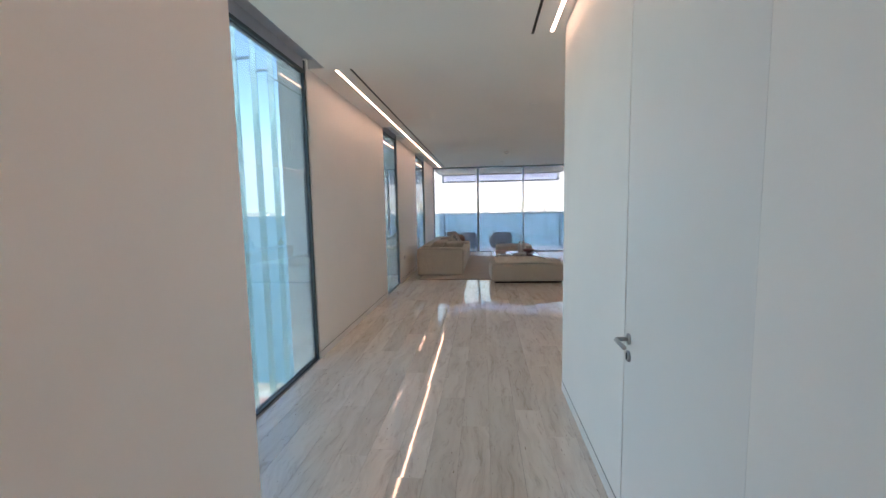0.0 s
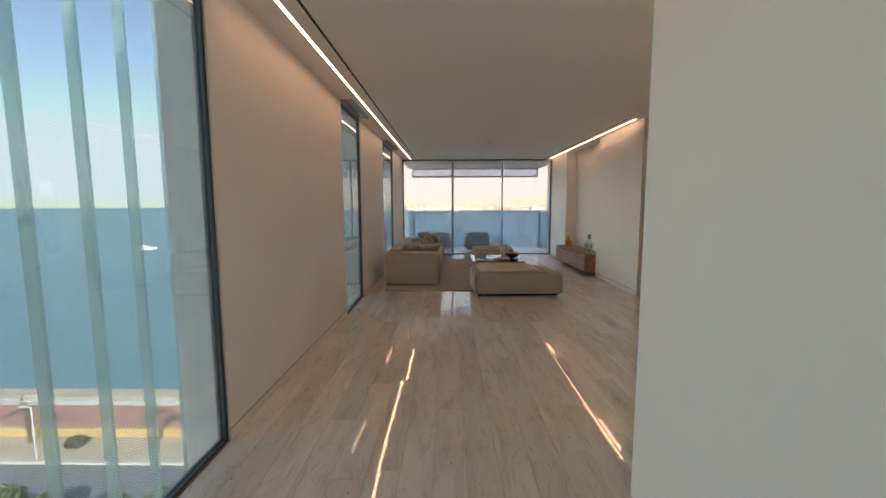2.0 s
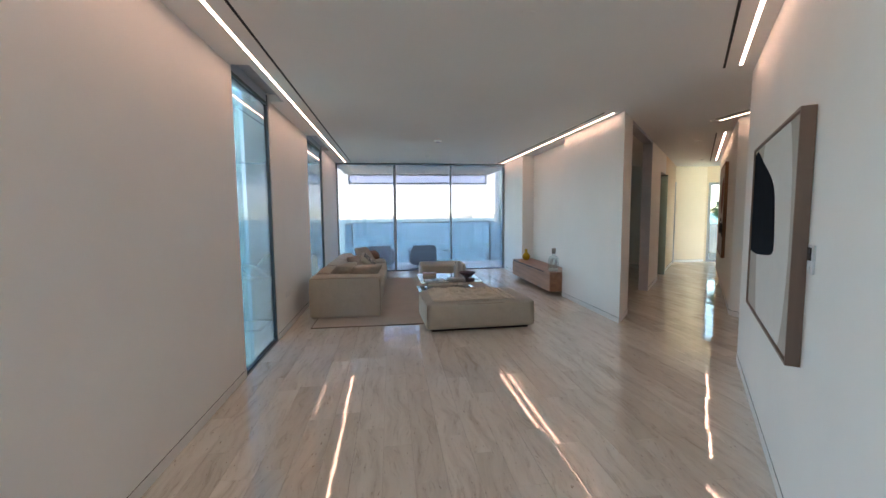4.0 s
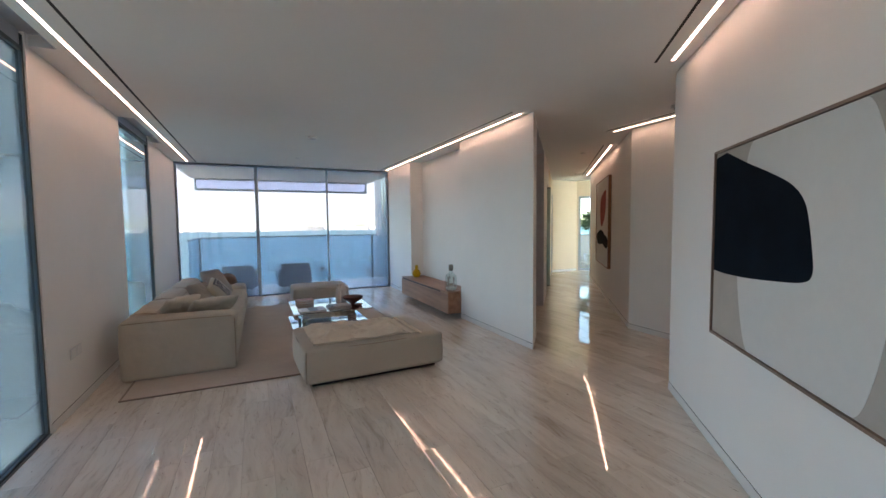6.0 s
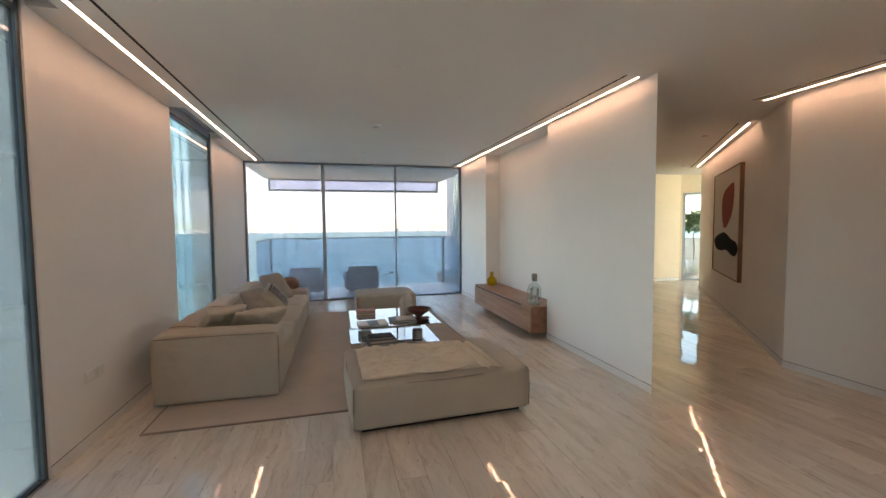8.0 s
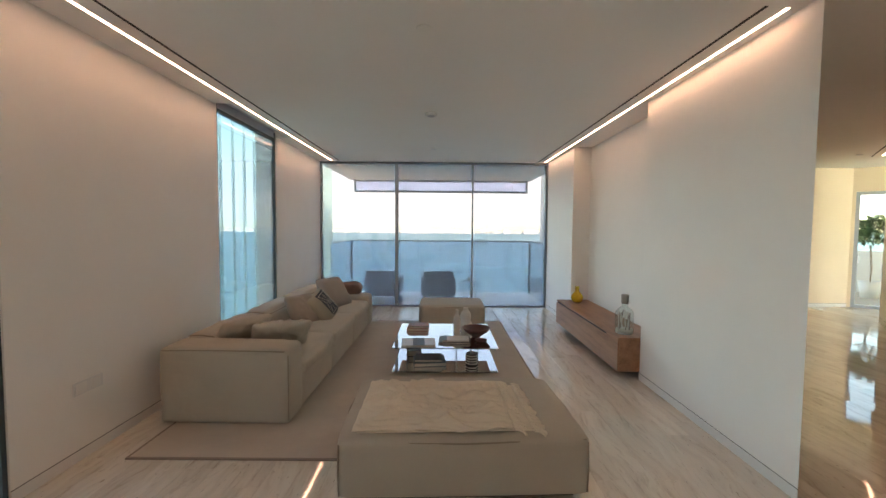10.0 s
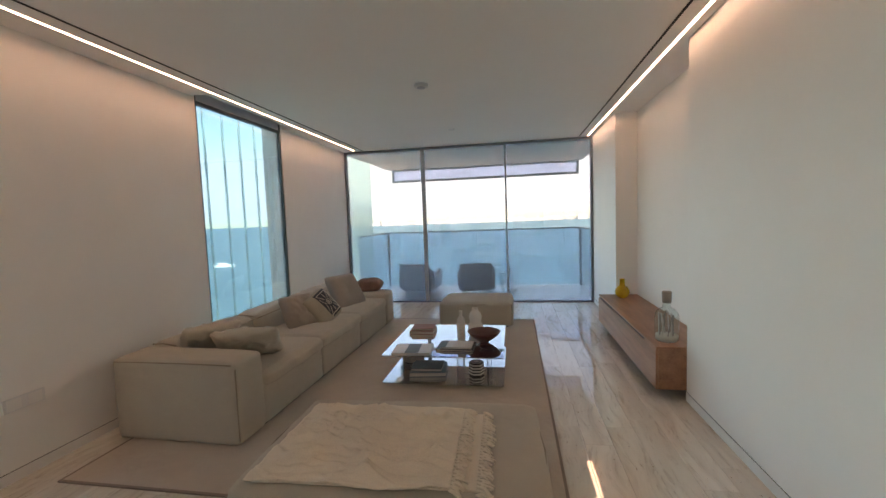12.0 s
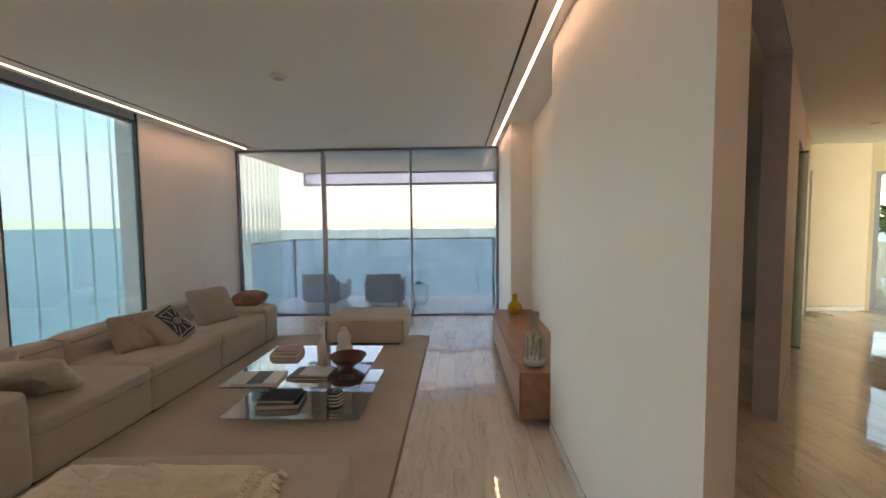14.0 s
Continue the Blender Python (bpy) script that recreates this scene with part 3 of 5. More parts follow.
for p, q in (((0, 6.75), (0, 3.66)), ((0, 10.18), (0, 7.92)), ((0, Y_G - 0.04), (0, 11.78)), ((2.36, 1.59), (2.36, 3.06)), (ong(0), ong(4.29)), ((X_R, 7.99), (X_R, 9.96)),
             ((X_R, 12.35), (X_R, Y_G - 0.04)), (onl(0.66), onl(0)), (onl(4.40), onl(2.87)), (onl(8.2), onl(5.46)), ((A0.x, 4.6), (A0.x, A0.y)), (on(A0, 0), on(A0, 6.1)), ((11.12, 14.3), (10.1, 14.3))):
    baseboard(p, q)

# ---- hall door ----
door = thing("door_1", pose(0, 0, 0), "flush full-height white door, closed", "door", kind="structure")
part("leaf", box_bm(2.362, 2.41, DY0 + 0.004, DY1 - 0.004, 0.006, C - 0.004, 0.001, 1), M["door"], door)
hz = 0.94


def handle_at(parent):
    rb = lathe_bm([(0, 0), (0.026, 0), (0.026, 0.006), (0.024, 0.009), (0, 0.009)], 28)
    bmesh.ops.rotate(rb, verts=rb.verts, cent=(0, 0, 0), matrix=Matrix.Rotation(-math.pi / 2, 3, 'Y'))
    bmesh.ops.translate(rb, verts=rb.verts, vec=(2.362, 1.525, hz))
    part("rosette", rb, M["chrome"], parent, "round steel rosette", True)
    kb = lathe_bm([(0, 0), (0.026, 0), (0.026, 0.006), (0.024, 0.009), (0, 0.009)], 28)
    bmesh.ops.rotate(kb, verts=kb.verts, cent=(0, 0, 0), matrix=Matrix.Rotation(-math.pi / 2, 3, 'Y'))
    bmesh.ops.translate(kb, verts=kb.verts, vec=(2.362, 1.525, hz - 0.08))
    k = part("escutcheon", kb, M["chrome"], parent, "round steel lock escutcheon", True)
    part("keyhole", box_bm(2.3505, 2.354, 1.521, 1.529, hz - 0.095, hz - 0.066), M["black"], parent)
    pts = [(2.36, 1.525, hz), (2.325, 1.525, hz), (2.307, 1.523, hz), (2.300, 1.510, hz), (2.300, 1.47, hz), (2.300, 1.405, hz)]
    part("lever", tube_bm(pts, 0.010, 12), M["chrome"], parent, "satin steel lever", True)


handle_at(door)


# ---- pictures ----
def framed_picture(p, u_, s0, s1, z0, z1, depth, wood_mat, shapes, bg, label):
    """A canvas in a deep wooden frame on the slanted wall; the shapes are outlines in 0..1 of its width and height, the width counted from the near end."""
    q = p + u_ * s0
    t = thing("framed_picture", pose(q[0], q[1], 0, 0, 0, math.degrees(math.atan2(u_.y, u_.x))), label, "picture")
    w = s1 - s0
    f = 0.014
    for nm, b in (("frame_side", (0, f, 0.002, depth, z0, z1)), ("frame_side", (w - f, w, 0.002, depth, z0, z1)), ("frame_rail", (f, w - f, 0.002, depth, z0, z0 + f)), ("frame_rail", (f, w - f, 0.002, depth, z1 - f, z1))):
        part(nm, box_bm(*b), wood_mat, t)
    part("canvas", box_bm(f + 0.003, w - f - 0.003, 0.004, depth - 0.012, z0 + f + 0.003, z1 - f - 0.003), bg, t)
    cw, ch = w - 2 * f - 0.006, z1 - z0 - 2 * f - 0.006
    for k, (nm, mat, pts) in enumerate(shapes):
        for _ in range(2):
            pts = [(p_[0] * (1 - w_) + q_[0] * w_, p_[1] * (1 - w_) + q_[1] * w_) for p_, q_ in zip(pts, pts[1:] + pts[:1]) for w_ in ((0.25, 0.75) if max(p_[0], q_[0]) < 0.99 else (0.0, 1.0))]
        bm = bmesh.new()
        ya, yb = depth - 0.012, depth - 0.0105 + 0.001 * k
        fr = [bm.verts.new((f + 0.003 + u * cw, yb, z0 + f + 0.003 + v * ch)) for u, v in pts]
        bk = [bm.verts.new((f + 0.003 + u * cw, ya, z0 + f + 0.003 + v * ch)) for u, v in pts]
        bm.faces.new(fr)
        bm.faces.new(bk[::-1])
        for i in range(len(pts)):
            bm.faces.new((fr[i], fr[i - 1], bk[i - 1], bk[i]))
        part(nm, bm, mat, t)
    return t


def oval(cx, cy, rx, ry, n=40, p=2.0, v0=0.0, v1=1.0):
    out = []
    for i in range(n):
        a = 2 * math.pi * i / n
        c, s = math.cos(a), math.sin(a)
        u, v = cx + rx * math.copysign(abs(c) ** (2 / p), c), cy + ry * math.copysign(abs(s) ** (2 / p), s)
        out.append((min(0.999, max(0.001, u)), min(v1, max(v0, v))))
    return out


framed_picture(P0, UG, 1.58, 3.20, 0.835, 2.05, 0.06, M["frame_wood"], [
    ("white_field", M["art_white"], oval(0.435, 0.5, 0.355, 0.78, 60, v0=0.001, v1=0.999)),
    ("black_shape", M["art_black"], [(0.999, 0.975), (0.904, 0.99), (0.725, 0.9), (0.588, 0.84), (0.45, 0.77), (0.388, 0.7), (0.367, 0.62), (0.347, 0.5), (0.34, 0.43), (0.367, 0.392), (0.505, 0.372), (0.725, 0.35), (0.89, 0.345), (0.999, 0.35)]),
], M["art_beige"], "large abstract painting in black, white and beige, brown wooden frame")
framed_picture(A0, U, 1.92, 4.0, 0.68, 2.50, 0.06, M["frame_wood_b"], [
    ("red_shape", M["art_red"], [(0.18, 0.86), (0.22, 0.60), (0.40, 0.48), (0.54, 0.44), (0.60, 0.50), (0.66, 0.62), (0.62, 0.80), (0.36, 0.855), (0.26, 0.87)]),
    ("black_shape", M["art_black"], [(0.02, 0.30), (0.04, 0.24), (0.12, 0.20), (0.26, 0.21), (0.44, 0.25), (0.64, 0.22), (0.84, 0.225), (0.95, 0.28), (0.96, 0.33), (0.84, 0.37), (0.70, 0.395), (0.54, 0.415), (0.40, 0.39), (0.28, 0.355), (0.12, 0.34)]),
], M["art_white"], "abstract painting with red and black shapes in a walnut frame")

q = ong(1.49)
th = thing("thermostat", pose(q[0], q[1], 1.37, 0, 0, math.degrees(math.atan2(UG.y, UG.x))), "small white wall thermostat with a dark display", "thermostat")
part("body", box_bm(-0.045, 0.045, 0.0, 0.012, -0.075, 0.055, 0.004), M["plastic"], th)
part("display", box_bm(-0.030, 0.030, 0.0125, 0.0165, -0.015, 0.042), M["dark_glass"], th)
part("dial", box_bm(-0.018, 0.018, 0.0125, 0.016, -0.055, -0.04), M["plastic"], th)

# ---- sea, shore and distance ----
GZ = -20.0


def ground_mat(name, a, b_, scale, rough=0.85, bump_s=0.4, bump_scale=8):
    m, n, l, b = material(name)
    tc = n.new("ShaderNodeNewGeometry").outputs["Position"]
    t1 = noise_tex(n, l, tc, scale, 6, 0.65)
    r = ramp(n, l, t1.outputs[0], [(0.3, a), (0.7, b_)])
    l.new(r.outputs[0], b.inputs["Base Color"])
    b.inputs["Roughness"].default_value = rough
    t2 = noise_tex(n, l, tc, bump_scale, 5, 0.6)
    bump(n, l, t2.outputs[0], b, bump_s, 0.05)
    return m


M["sand"] = ground_mat("sand_paving", (0.46, 0.37, 0.27), (0.56, 0.47, 0.36), 0.5)
M["asphalt"] = ground_mat("asphalt", (0.16, 0.165, 0.18), (0.23, 0.23, 0.235), 0.8)
M["red_path"] = ground_mat("red_running_path", (0.46, 0.22, 0.175), (0.53, 0.27, 0.215), 0.6)
M["kerb_yellow"] = ground_mat("ochre_wall", (0.62, 0.42, 0.19), (0.70, 0.49, 0.23), 0.7)
M["pale_kerb"] = ground_mat("pale_kerb", (0.64, 0.60, 0.52), (0.72, 0.68, 0.60), 1.0)
M["rock"] = ground_mat("riprap_rock", (0.36, 0.31, 0.24), (0.66, 0.61, 0.51), 1.2)
M["far_white"] = simple("far_white_buildings", (0.72, 0.70, 0.68), 0.8, scale=0.01, bump_s=0)
M["far_land"] = simple("far_sand_land", (0.50, 0.48, 0.46), 0.9, scale=0.004, vary=0.2, bump_s=0)
M["trunk"] = simple("palm_trunk", (0.24, 0.17, 0.11), 0.9, vary=0.2, scale=6, bump_s=0.5, bump_scale=12)


def sea_mat():
    m, n, l, b = material("sea_water")
    tc = n.new("ShaderNodeNewGeometry").outputs["Position"]
    t1 = noise_tex(n, l, tc, 0.012, 5, 0.6, (0.5, 1, 1))
    r = ramp(n, l, t1.outputs[0], [(0.3, (0.115, 0.235, 0.265)), (0.7, (0.155, 0.30, 0.335))])
    l.new(r.outputs[0], b.inputs["Base Color"])
    b.inputs["Roughness"].default_value = 0.42
    b.inputs["IOR"].default_value = 1.30
    t2 = noise_tex(n, l, tc, 0.35, 7, 0.65, (0.6, 1, 1))
    bump(n, l, t2.outputs[0], b, 0.06, 0.3)
    return m


M["sea"] = sea_mat()
structure("ground", box_bm(-400, 400, -200, 47.2, GZ - 3.0, GZ - 0.02), M["sand"], "sandy paved ground below the building")
structure("water", box_bm(-4900, 4900, 46.0, 4900, GZ - 2.0, GZ - 1.1), M["sea"], "calm teal sea to the horizon", "sea")
structure("road", box_bm(-400, 400, 23.5, 32.9, GZ - 0.02, GZ + 0.0), M["asphalt"], "grey asphalt road")
structure("kerb", box_bm(-400, 400, 32.9, 33.2, GZ - 0.02, GZ + 0.15), M["pale_kerb"])
structure("low_wall", box_bm(-400, 400, 37.1, 37.5, GZ - 0.02, GZ + 0.75), M["kerb_yellow"], "low ochre retaining wall")
structure("promenade", box_bm(-400, 400, 37.5, 42.1, GZ - 0.02, GZ + 0.55), M["red_path"], "red running path")
structure("kerb", box_bm(-400, 400, 42.1, 43.0, GZ - 0.02, GZ + 0.62), M["pale_kerb"])

rnd = random.Random(5)
verts, faces = [], []
ico = bmesh.new()
bmesh.ops.create_icosphere(ico, subdivisions=1, radius=1)
iv = [v.co.copy() for v in ico.verts]
iff = [[v.index for v in f.verts] for f in ico.faces]
ico.free()
for k in range(2600):
    x = rnd.uniform(-85, 12)
    yy = rnd.uniform(43.0, 47.4)
    s = rnd.uniform(0.16, 0.48)
    sc = Vector((s * rnd.uniform(0.8, 1.5), s * rnd.uniform(0.8, 1.3), s * rnd.uniform(0.5, 0.9)))
    rot = Euler((rnd.uniform(-0.5, 0.5), rnd.uniform(-0.5, 0.5), rnd.uniform(0, 6.3))).to_matrix()
    c = Vector((x, yy, GZ + 0.55 - (yy - 43.0) * 0.36 + rnd.uniform(-0.1, 0.15)))
    base = len(verts)
    for v in iv:
        verts.append(c + rot @ Vector([v[i] * sc[i] * rnd.uniform(0.8, 1.15) for i in range(3)]))
    faces += [[base + i for i in f] for f in iff]
me = bpy.data.meshes.new("riprap")
me.from_pydata(verts, [], faces)
me.materials.append(M["rock"])
tagged(new("riprap", me), "pale riprap boulders along the water", "rocks", kind="stuff")

# far shore with low white buildings
fl = bmesh.new()
for k in range(60):
    x = -1100 + k * 42
    add_box(fl, x, x + 42, 1800, 1880, GZ - 1, GZ + 11 + 12 * abs(noise.noise(Vector((k * 0.37, 1.3, 0)))))
tagged(part("far_shore", fl, M["far_land"]), "low hazy sandy shore across the water", "distance", kind="structure")
fw = bmesh.new()
for k in range(130):
    x = rnd.uniform(-1000, 1300)
    w_ = rnd.uniform(6, 30)
    add_box(fw, x, x + w_, 1770 - rnd.uniform(0, 15), 1790, GZ - 1, GZ + rnd.uniform(5, 20))
tagged(part("far_buildings", fw, M["far_white"]), "low white buildings on the far shore", "buildings", kind="stuff")

# boat on the water
boat = thing("boat", pose(-158, 212, GZ - 1.15, 0, 0, 12), "white motor yacht at anchor on open water", "boat")
bb = prism_bm([(-5.5, -1.4), (3, -1.4), (6, 0), (3, 1.4), (-5.5, 1.4)], 0, 1.3)
part("hull", bb, M["white_out"], boat)
part("cabin", box_bm(-3, 2, -1.0, 1.0, 1.3, 2.4, 0.15), M["white_out"], boat)
part("mast", box_bm(-0.05, 0.05, -0.05, 0.05, 2.4, 9.5), M["white_out"], boat)


# ---- seating ----
def seam(parent, pts, r=0.0052):
    part("seam", tube_bm(pts, r, 6), M["piping"], parent, smooth=True)


M["brown_weave"] = fabric("brown_patterned_weave", (0.22, 0.125, 0.09), weave=60, vary=0.5, bump_s=0.5)
S0, S1 = 0.20, 1.25
sofa = thing("sofa", pose(0, 0, 0), "long low greige linen sofa with three seats on the rug", "sofa")
part("arm", soft_bm(S0, S1, 8.88, 9.20, 0.014, 0.632, 0.036, 0.014, 0.009, 22, seed=1), M["sofa"], sofa, smooth=True)
part("arm", soft_bm(S0 + 0.24, S1 + 0.0, 12.24, 12.58, 0.015, 0.50, 0.04, 0.012, 0.005, 14, seed=2), M["sofa"], sofa, smooth=True)
SEATS = ((9.20, 10.19), (10.19, 11.21), (11.21, 12.24))
for k, (a, b) in enumerate(SEATS):
    part("seat_base", soft_bm(S0 + 0.25, S1 - 0.01, a, b, 0.015, 0.36, 0.03, 0.008, 0.004, 12, seed=k), M["sofa"], sofa, smooth=True)
    part("seat", soft_bm(S0 + 0.25, S1 + 0.005, a + 0.004, b - 0.004, 0.30, 0.435, 0.045, 0.026, 0.010, 22, False, seed=4 + k), M["sofa"], sofa, smooth=True)
    part("backrest", soft_bm(S0, S0 + 0.30, a - 0.0, b - 0.002 + (0.33 if k == 2 else 0), 0.015, 0.645, 0.075, 0.030, 0.012, 20, seed=8 + k), M["sofa"], sofa, smooth=True)
for k, (a, b) in enumerate(SEATS):
    b2 = b - 0.002 + (0.33 if k == 2 else 0)
    seam(sofa, [(S0 + 0.300, a + 0.03, 0.615), (S0 + 0.312, (a + b2) / 2, 0.628), (S0 + 0.300, b2 - 0.03, 0.615)])
    seam(sofa, [(S0 + 0.05, a + 0.004, 0.648), (S0 + 0.15, a + 0.003, 0.655), (S0 + 0.27, a + 0.004, 0.640)])
seam(sofa, [(S1 - 0.006, 8.890, 0.05), (S1 - 0.004, 8.884, 0.3), (S1 - 0.006, 8.890, 0.58)])
seam(sofa, [(S0 + 0.03, 8.880, 0.612), (0.5, 8.876, 0.618), (0.9, 8.876, 0.618), (S1 - 0.03, 8.880, 0.612)])
for a, b in SEATS:
    seam(sofa, [(S1 + 0.004, a + 0.04, 0.395), (S1 + 0.010, (a + b) / 2, 0.398), (S1 + 0.004, b - 0.04, 0.395)])
# added near-black block, stands in for the shade under the seats
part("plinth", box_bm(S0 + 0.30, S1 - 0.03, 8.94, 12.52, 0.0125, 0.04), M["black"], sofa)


def scatter(x, yy, z, w_, d, rx, rz, mat, label, seed, ry=0.0, crumple=0.0):
    t = thing("cushion", pose(x, yy, z, rx, ry, rz), label, "cushion", "scatter cushions")
    part("cover", pillow_bm(w_, w_, d, n=26 if crumple else 14, seed=seed, crumple=crumple), mat, t, smooth=True)
    return t


scatter(0.60, 9.41, 0.635, 0.48, 0.13, 50, 52, M["cushion_light"], "crumpled ecru cushion slumped against the sofa arm", 1.0, crumple=0.022)
scatter(0.97, 9.43, 0.605, 0.54, 0.13, 53, 26, M["cushion_light"], "soft ecru cushion leaning on another by the sofa arm", 2.3, crumple=0.022)
scatter(0.78, 10.62, 0.595, 0.44, 0.17, -32, 62, M["cushion_grey"], "plain taupe cushion against the sofa back", 3.1, crumple=0.012)
pat = scatter(0.96, 10.82, 0.60, 0.43, 0.15, -34, 70, M["cushion_pattern"], "ecru cushion printed with a bold black and cream pattern", 4.2)
pat.matrix_basis = pat.matrix_basis @ pose(0, 0, 0, 0, -24, 0)


def on_pillow(pts, w_, d):
    """Points of a drawing (-1..1) carried to just above the front of a cushion."""
    return [(u * w_ / 2 * 0.96, -d / 2 * ((1 - u ** 4) * (1 - v ** 4)) ** 0.6 * 1.10 - 0.002, v * w_ / 2 * 0.96) for u, v in pts]


def ring_pts(cx, cz, r_, n=20):
    return [(cx + r_ * math.cos(6.2832 * k / n), cz + r_ * math.sin(6.2832 * k / n)) for k in range(n)]


def line_pts(a, b, n=6):
    return [(a[0] + (b[0] - a[0]) * k / n, a[1] + (b[1] - a[1]) * k / n) for k in range(n + 1)]


pb = bmesh.new()
NU, NV = 10, 14
grid = [[pb.verts.new(on_pillow([(-0.30 + 1.16 * i / NU, -0.84 + 1.68 * j / NV)], 0.42, 0.15)[0]) for j in range(NV + 1)] for i in range(NU + 1)]
for i in range(NU):
    for j in range(NV):
        pb.faces.new((grid[i][j], grid[i + 1][j], grid[i + 1][j + 1], grid[i][j + 1]))
part("printed_panel", pb, M["book_dark"], pat, "black printed panel", True)
for pts, closed in ((ring_pts(0.28, 0.0, 0.17), True), (ring_pts(0.28, 0.0, 0.07), True), (line_pts((-0.18, 0.70), (0.74, 0.70)), False), (line_pts((0.74, 0.70), (0.74, -0.70)), False),
                    (line_pts((0.74, -0.70), (-0.18, -0.70)), False), (line_pts((-0.18, 0.70), (0.10, 0.25)), False), (line_pts((0.74, 0.70), (0.46, 0.25)), False),
                    (line_pts((-0.18, -0.70), (0.10, -0.25)), False), (line_pts((0.74, -0.70), (0.46, -0.25)), False), (line_pts((-0.22, 0.45), (-0.02, 0.0)), False),
                    (line_pts((-0.22, -0.45), (-0.02, 0.0)), False), (line_pts((0.28, 0.30), (0.28, 0.62)), False), (line_pts((0.28, -0.30), (0.28, -0.62)), False),
                    (line_pts((0.55, 0.0), (0.70, 0.35)), False), (line_pts((0.55, 0.0), (0.70, -0.35)), False)):
    part("printed_line", tube_bm(on_pillow(pts, 0.42, 0.15), 0.0042, 5, closed), M["paper"], pat)
scatter(0.87, 11.72, 0.625, 0.56, 0.18, -32, 66, M["cushion_grey"], "large taupe cushion against the sofa back", 5.7)
scatter(0.93, 12.50, 0.585, 0.44, 0.20, -88, 8, M["brown_weave"], "brown patterned cushion lying on the sofa arm", 6.4)
sofa.matrix_basis = Matrix.Translation((0.1, 8.9, 0)) @ pose(0, 0, 0, 0, 0, -0.7) @ Matrix.Translation((-0.1, -8.9, 0))


def ottoman(name, x0, x1, y0, y1, h, seed, label):
    t = thing(name, pose((x0 + x1) / 2, (y0 + y1) / 2, 0), label, "ottoman", "ottomans")
    w_, d = (x1 - x0) / 2, (y1 - y0) / 2
    part("body", soft_bm(-w_, w_, -d, d, 0.035, h, 0.04, 0.020, 0.006, 18, seed=seed), M["sofa"], t, smooth=True)
    # near-black block added as shade in the gap below the body
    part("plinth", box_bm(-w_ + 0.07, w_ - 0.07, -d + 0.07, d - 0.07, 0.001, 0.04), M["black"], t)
    zt = h - 0.012
    for sx, sy in ((-1, -1), (1, -1), (1, 1), (-1, 1)):
        seam(t, [(sx * (w_ - 0.010), sy * (d - 0.010), 0.06), (sx * (w_ - 0.006), sy * (d - 0.006), h / 2), (sx * (w_ - 0.010), sy * (d - 0.010), h - 0.03)])
    for a, b in (((-1, -1), (1, -1)), ((1, -1), (1, 1)), ((1, 1), (-1, 1)), ((-1, 1), (-1, -1))):
        seam(t, [(a[0] * (w_ - 0.02), a[1] * (d - 0.02), zt - 0.01), ((a[0] + b[0]) / 2 * (w_ + 0.010), (a[1] + b[1]) / 2 * (d + 0.010), zt - 0.012), (b[0] * (w_ - 0.02), b[1] * (d - 0.02), zt - 0.01)])
    return t


big = ottoman("ottoman", 1.90, 3.38, 8.06, 9.04, 0.395, 11, "large low greige linen ottoman on the edge of the rug")
big.matrix_basis = pose(2.60, 8.43, 0, 0, 0, 2.2)
ottoman("ottoman", 2.12, 3.17, 12.13, 12.93, 0.37, 15, "smaller greige linen ottoman at the far edge of the rug")

rug = thing("rug", pose(0, 0, 0), "flat taupe wool rug with a darker bound edge", "rug")
RX0, RX1, RY0, RY1 = 0.30, 3.49, 8.38, 12.65
part("weave", box_bm(RX0 + 0.018, RX1 - 0.018, RY0 + 0.018, RY1 - 0.018, 0.001, 0.011), M["rug"], rug)
eb = bmesh.new()
add_box(eb, RX0, RX1, RY0, RY0 + 0.018, 0.001, 0.012)
add_box(eb, RX0, RX1, RY1 - 0.018, RY1, 0.001, 0.012)
add_box(eb, RX0, RX0 + 0.018, RY0 + 0.018, RY1 - 0.018, 0.001, 0.012)
add_box(eb, RX1 - 0.018, RX1, RY0 + 0.018, RY1 - 0.018, 0.001, 0.012)
part("binding", eb, M["rug_edge"], rug)

# ---- coffee table ----
TX0, TX1, TY0, TY1 = 1.945, 3.095, 9.99, 11.12
TZ = 0.31
tab = thing("coffee_table", pose(0, 0, 0), "square two-level clear glass coffee table on the rug", "coffee table")
part("lower_shelf", box_bm(TX0, TX1, TY0, TY1, 0.05, 0.062), M["glass_table"], tab)
part("tabletop", box_bm(TX0, TX1, TY0, TY1, TZ, TZ + 0.012), M["glass_table"], tab)
for b in ((2.08, 2.092, 10.24, 10.84, 0.062, TZ), (2.64, 2.652, 10.19, 10.74, 0.062, TZ), (2.91, 2.922, 10.49, 11.09, 0.062, TZ)):
    part("support", box_bm(*b), M["glass_table"], tab)
for x, yy in ((2.06, 10.15), (2.98, 10.15), (2.06, 10.97), (2.98, 10.97)):
    fb = lathe_bm([(0, 0.012), (0.025, 0.012), (0.025, 0.05), (0, 0.05)], 16)
    bmesh.ops.translate(fb, verts=fb.verts, vec=(x, yy, 0))
    part("foot", fb, M["chrome"], tab)

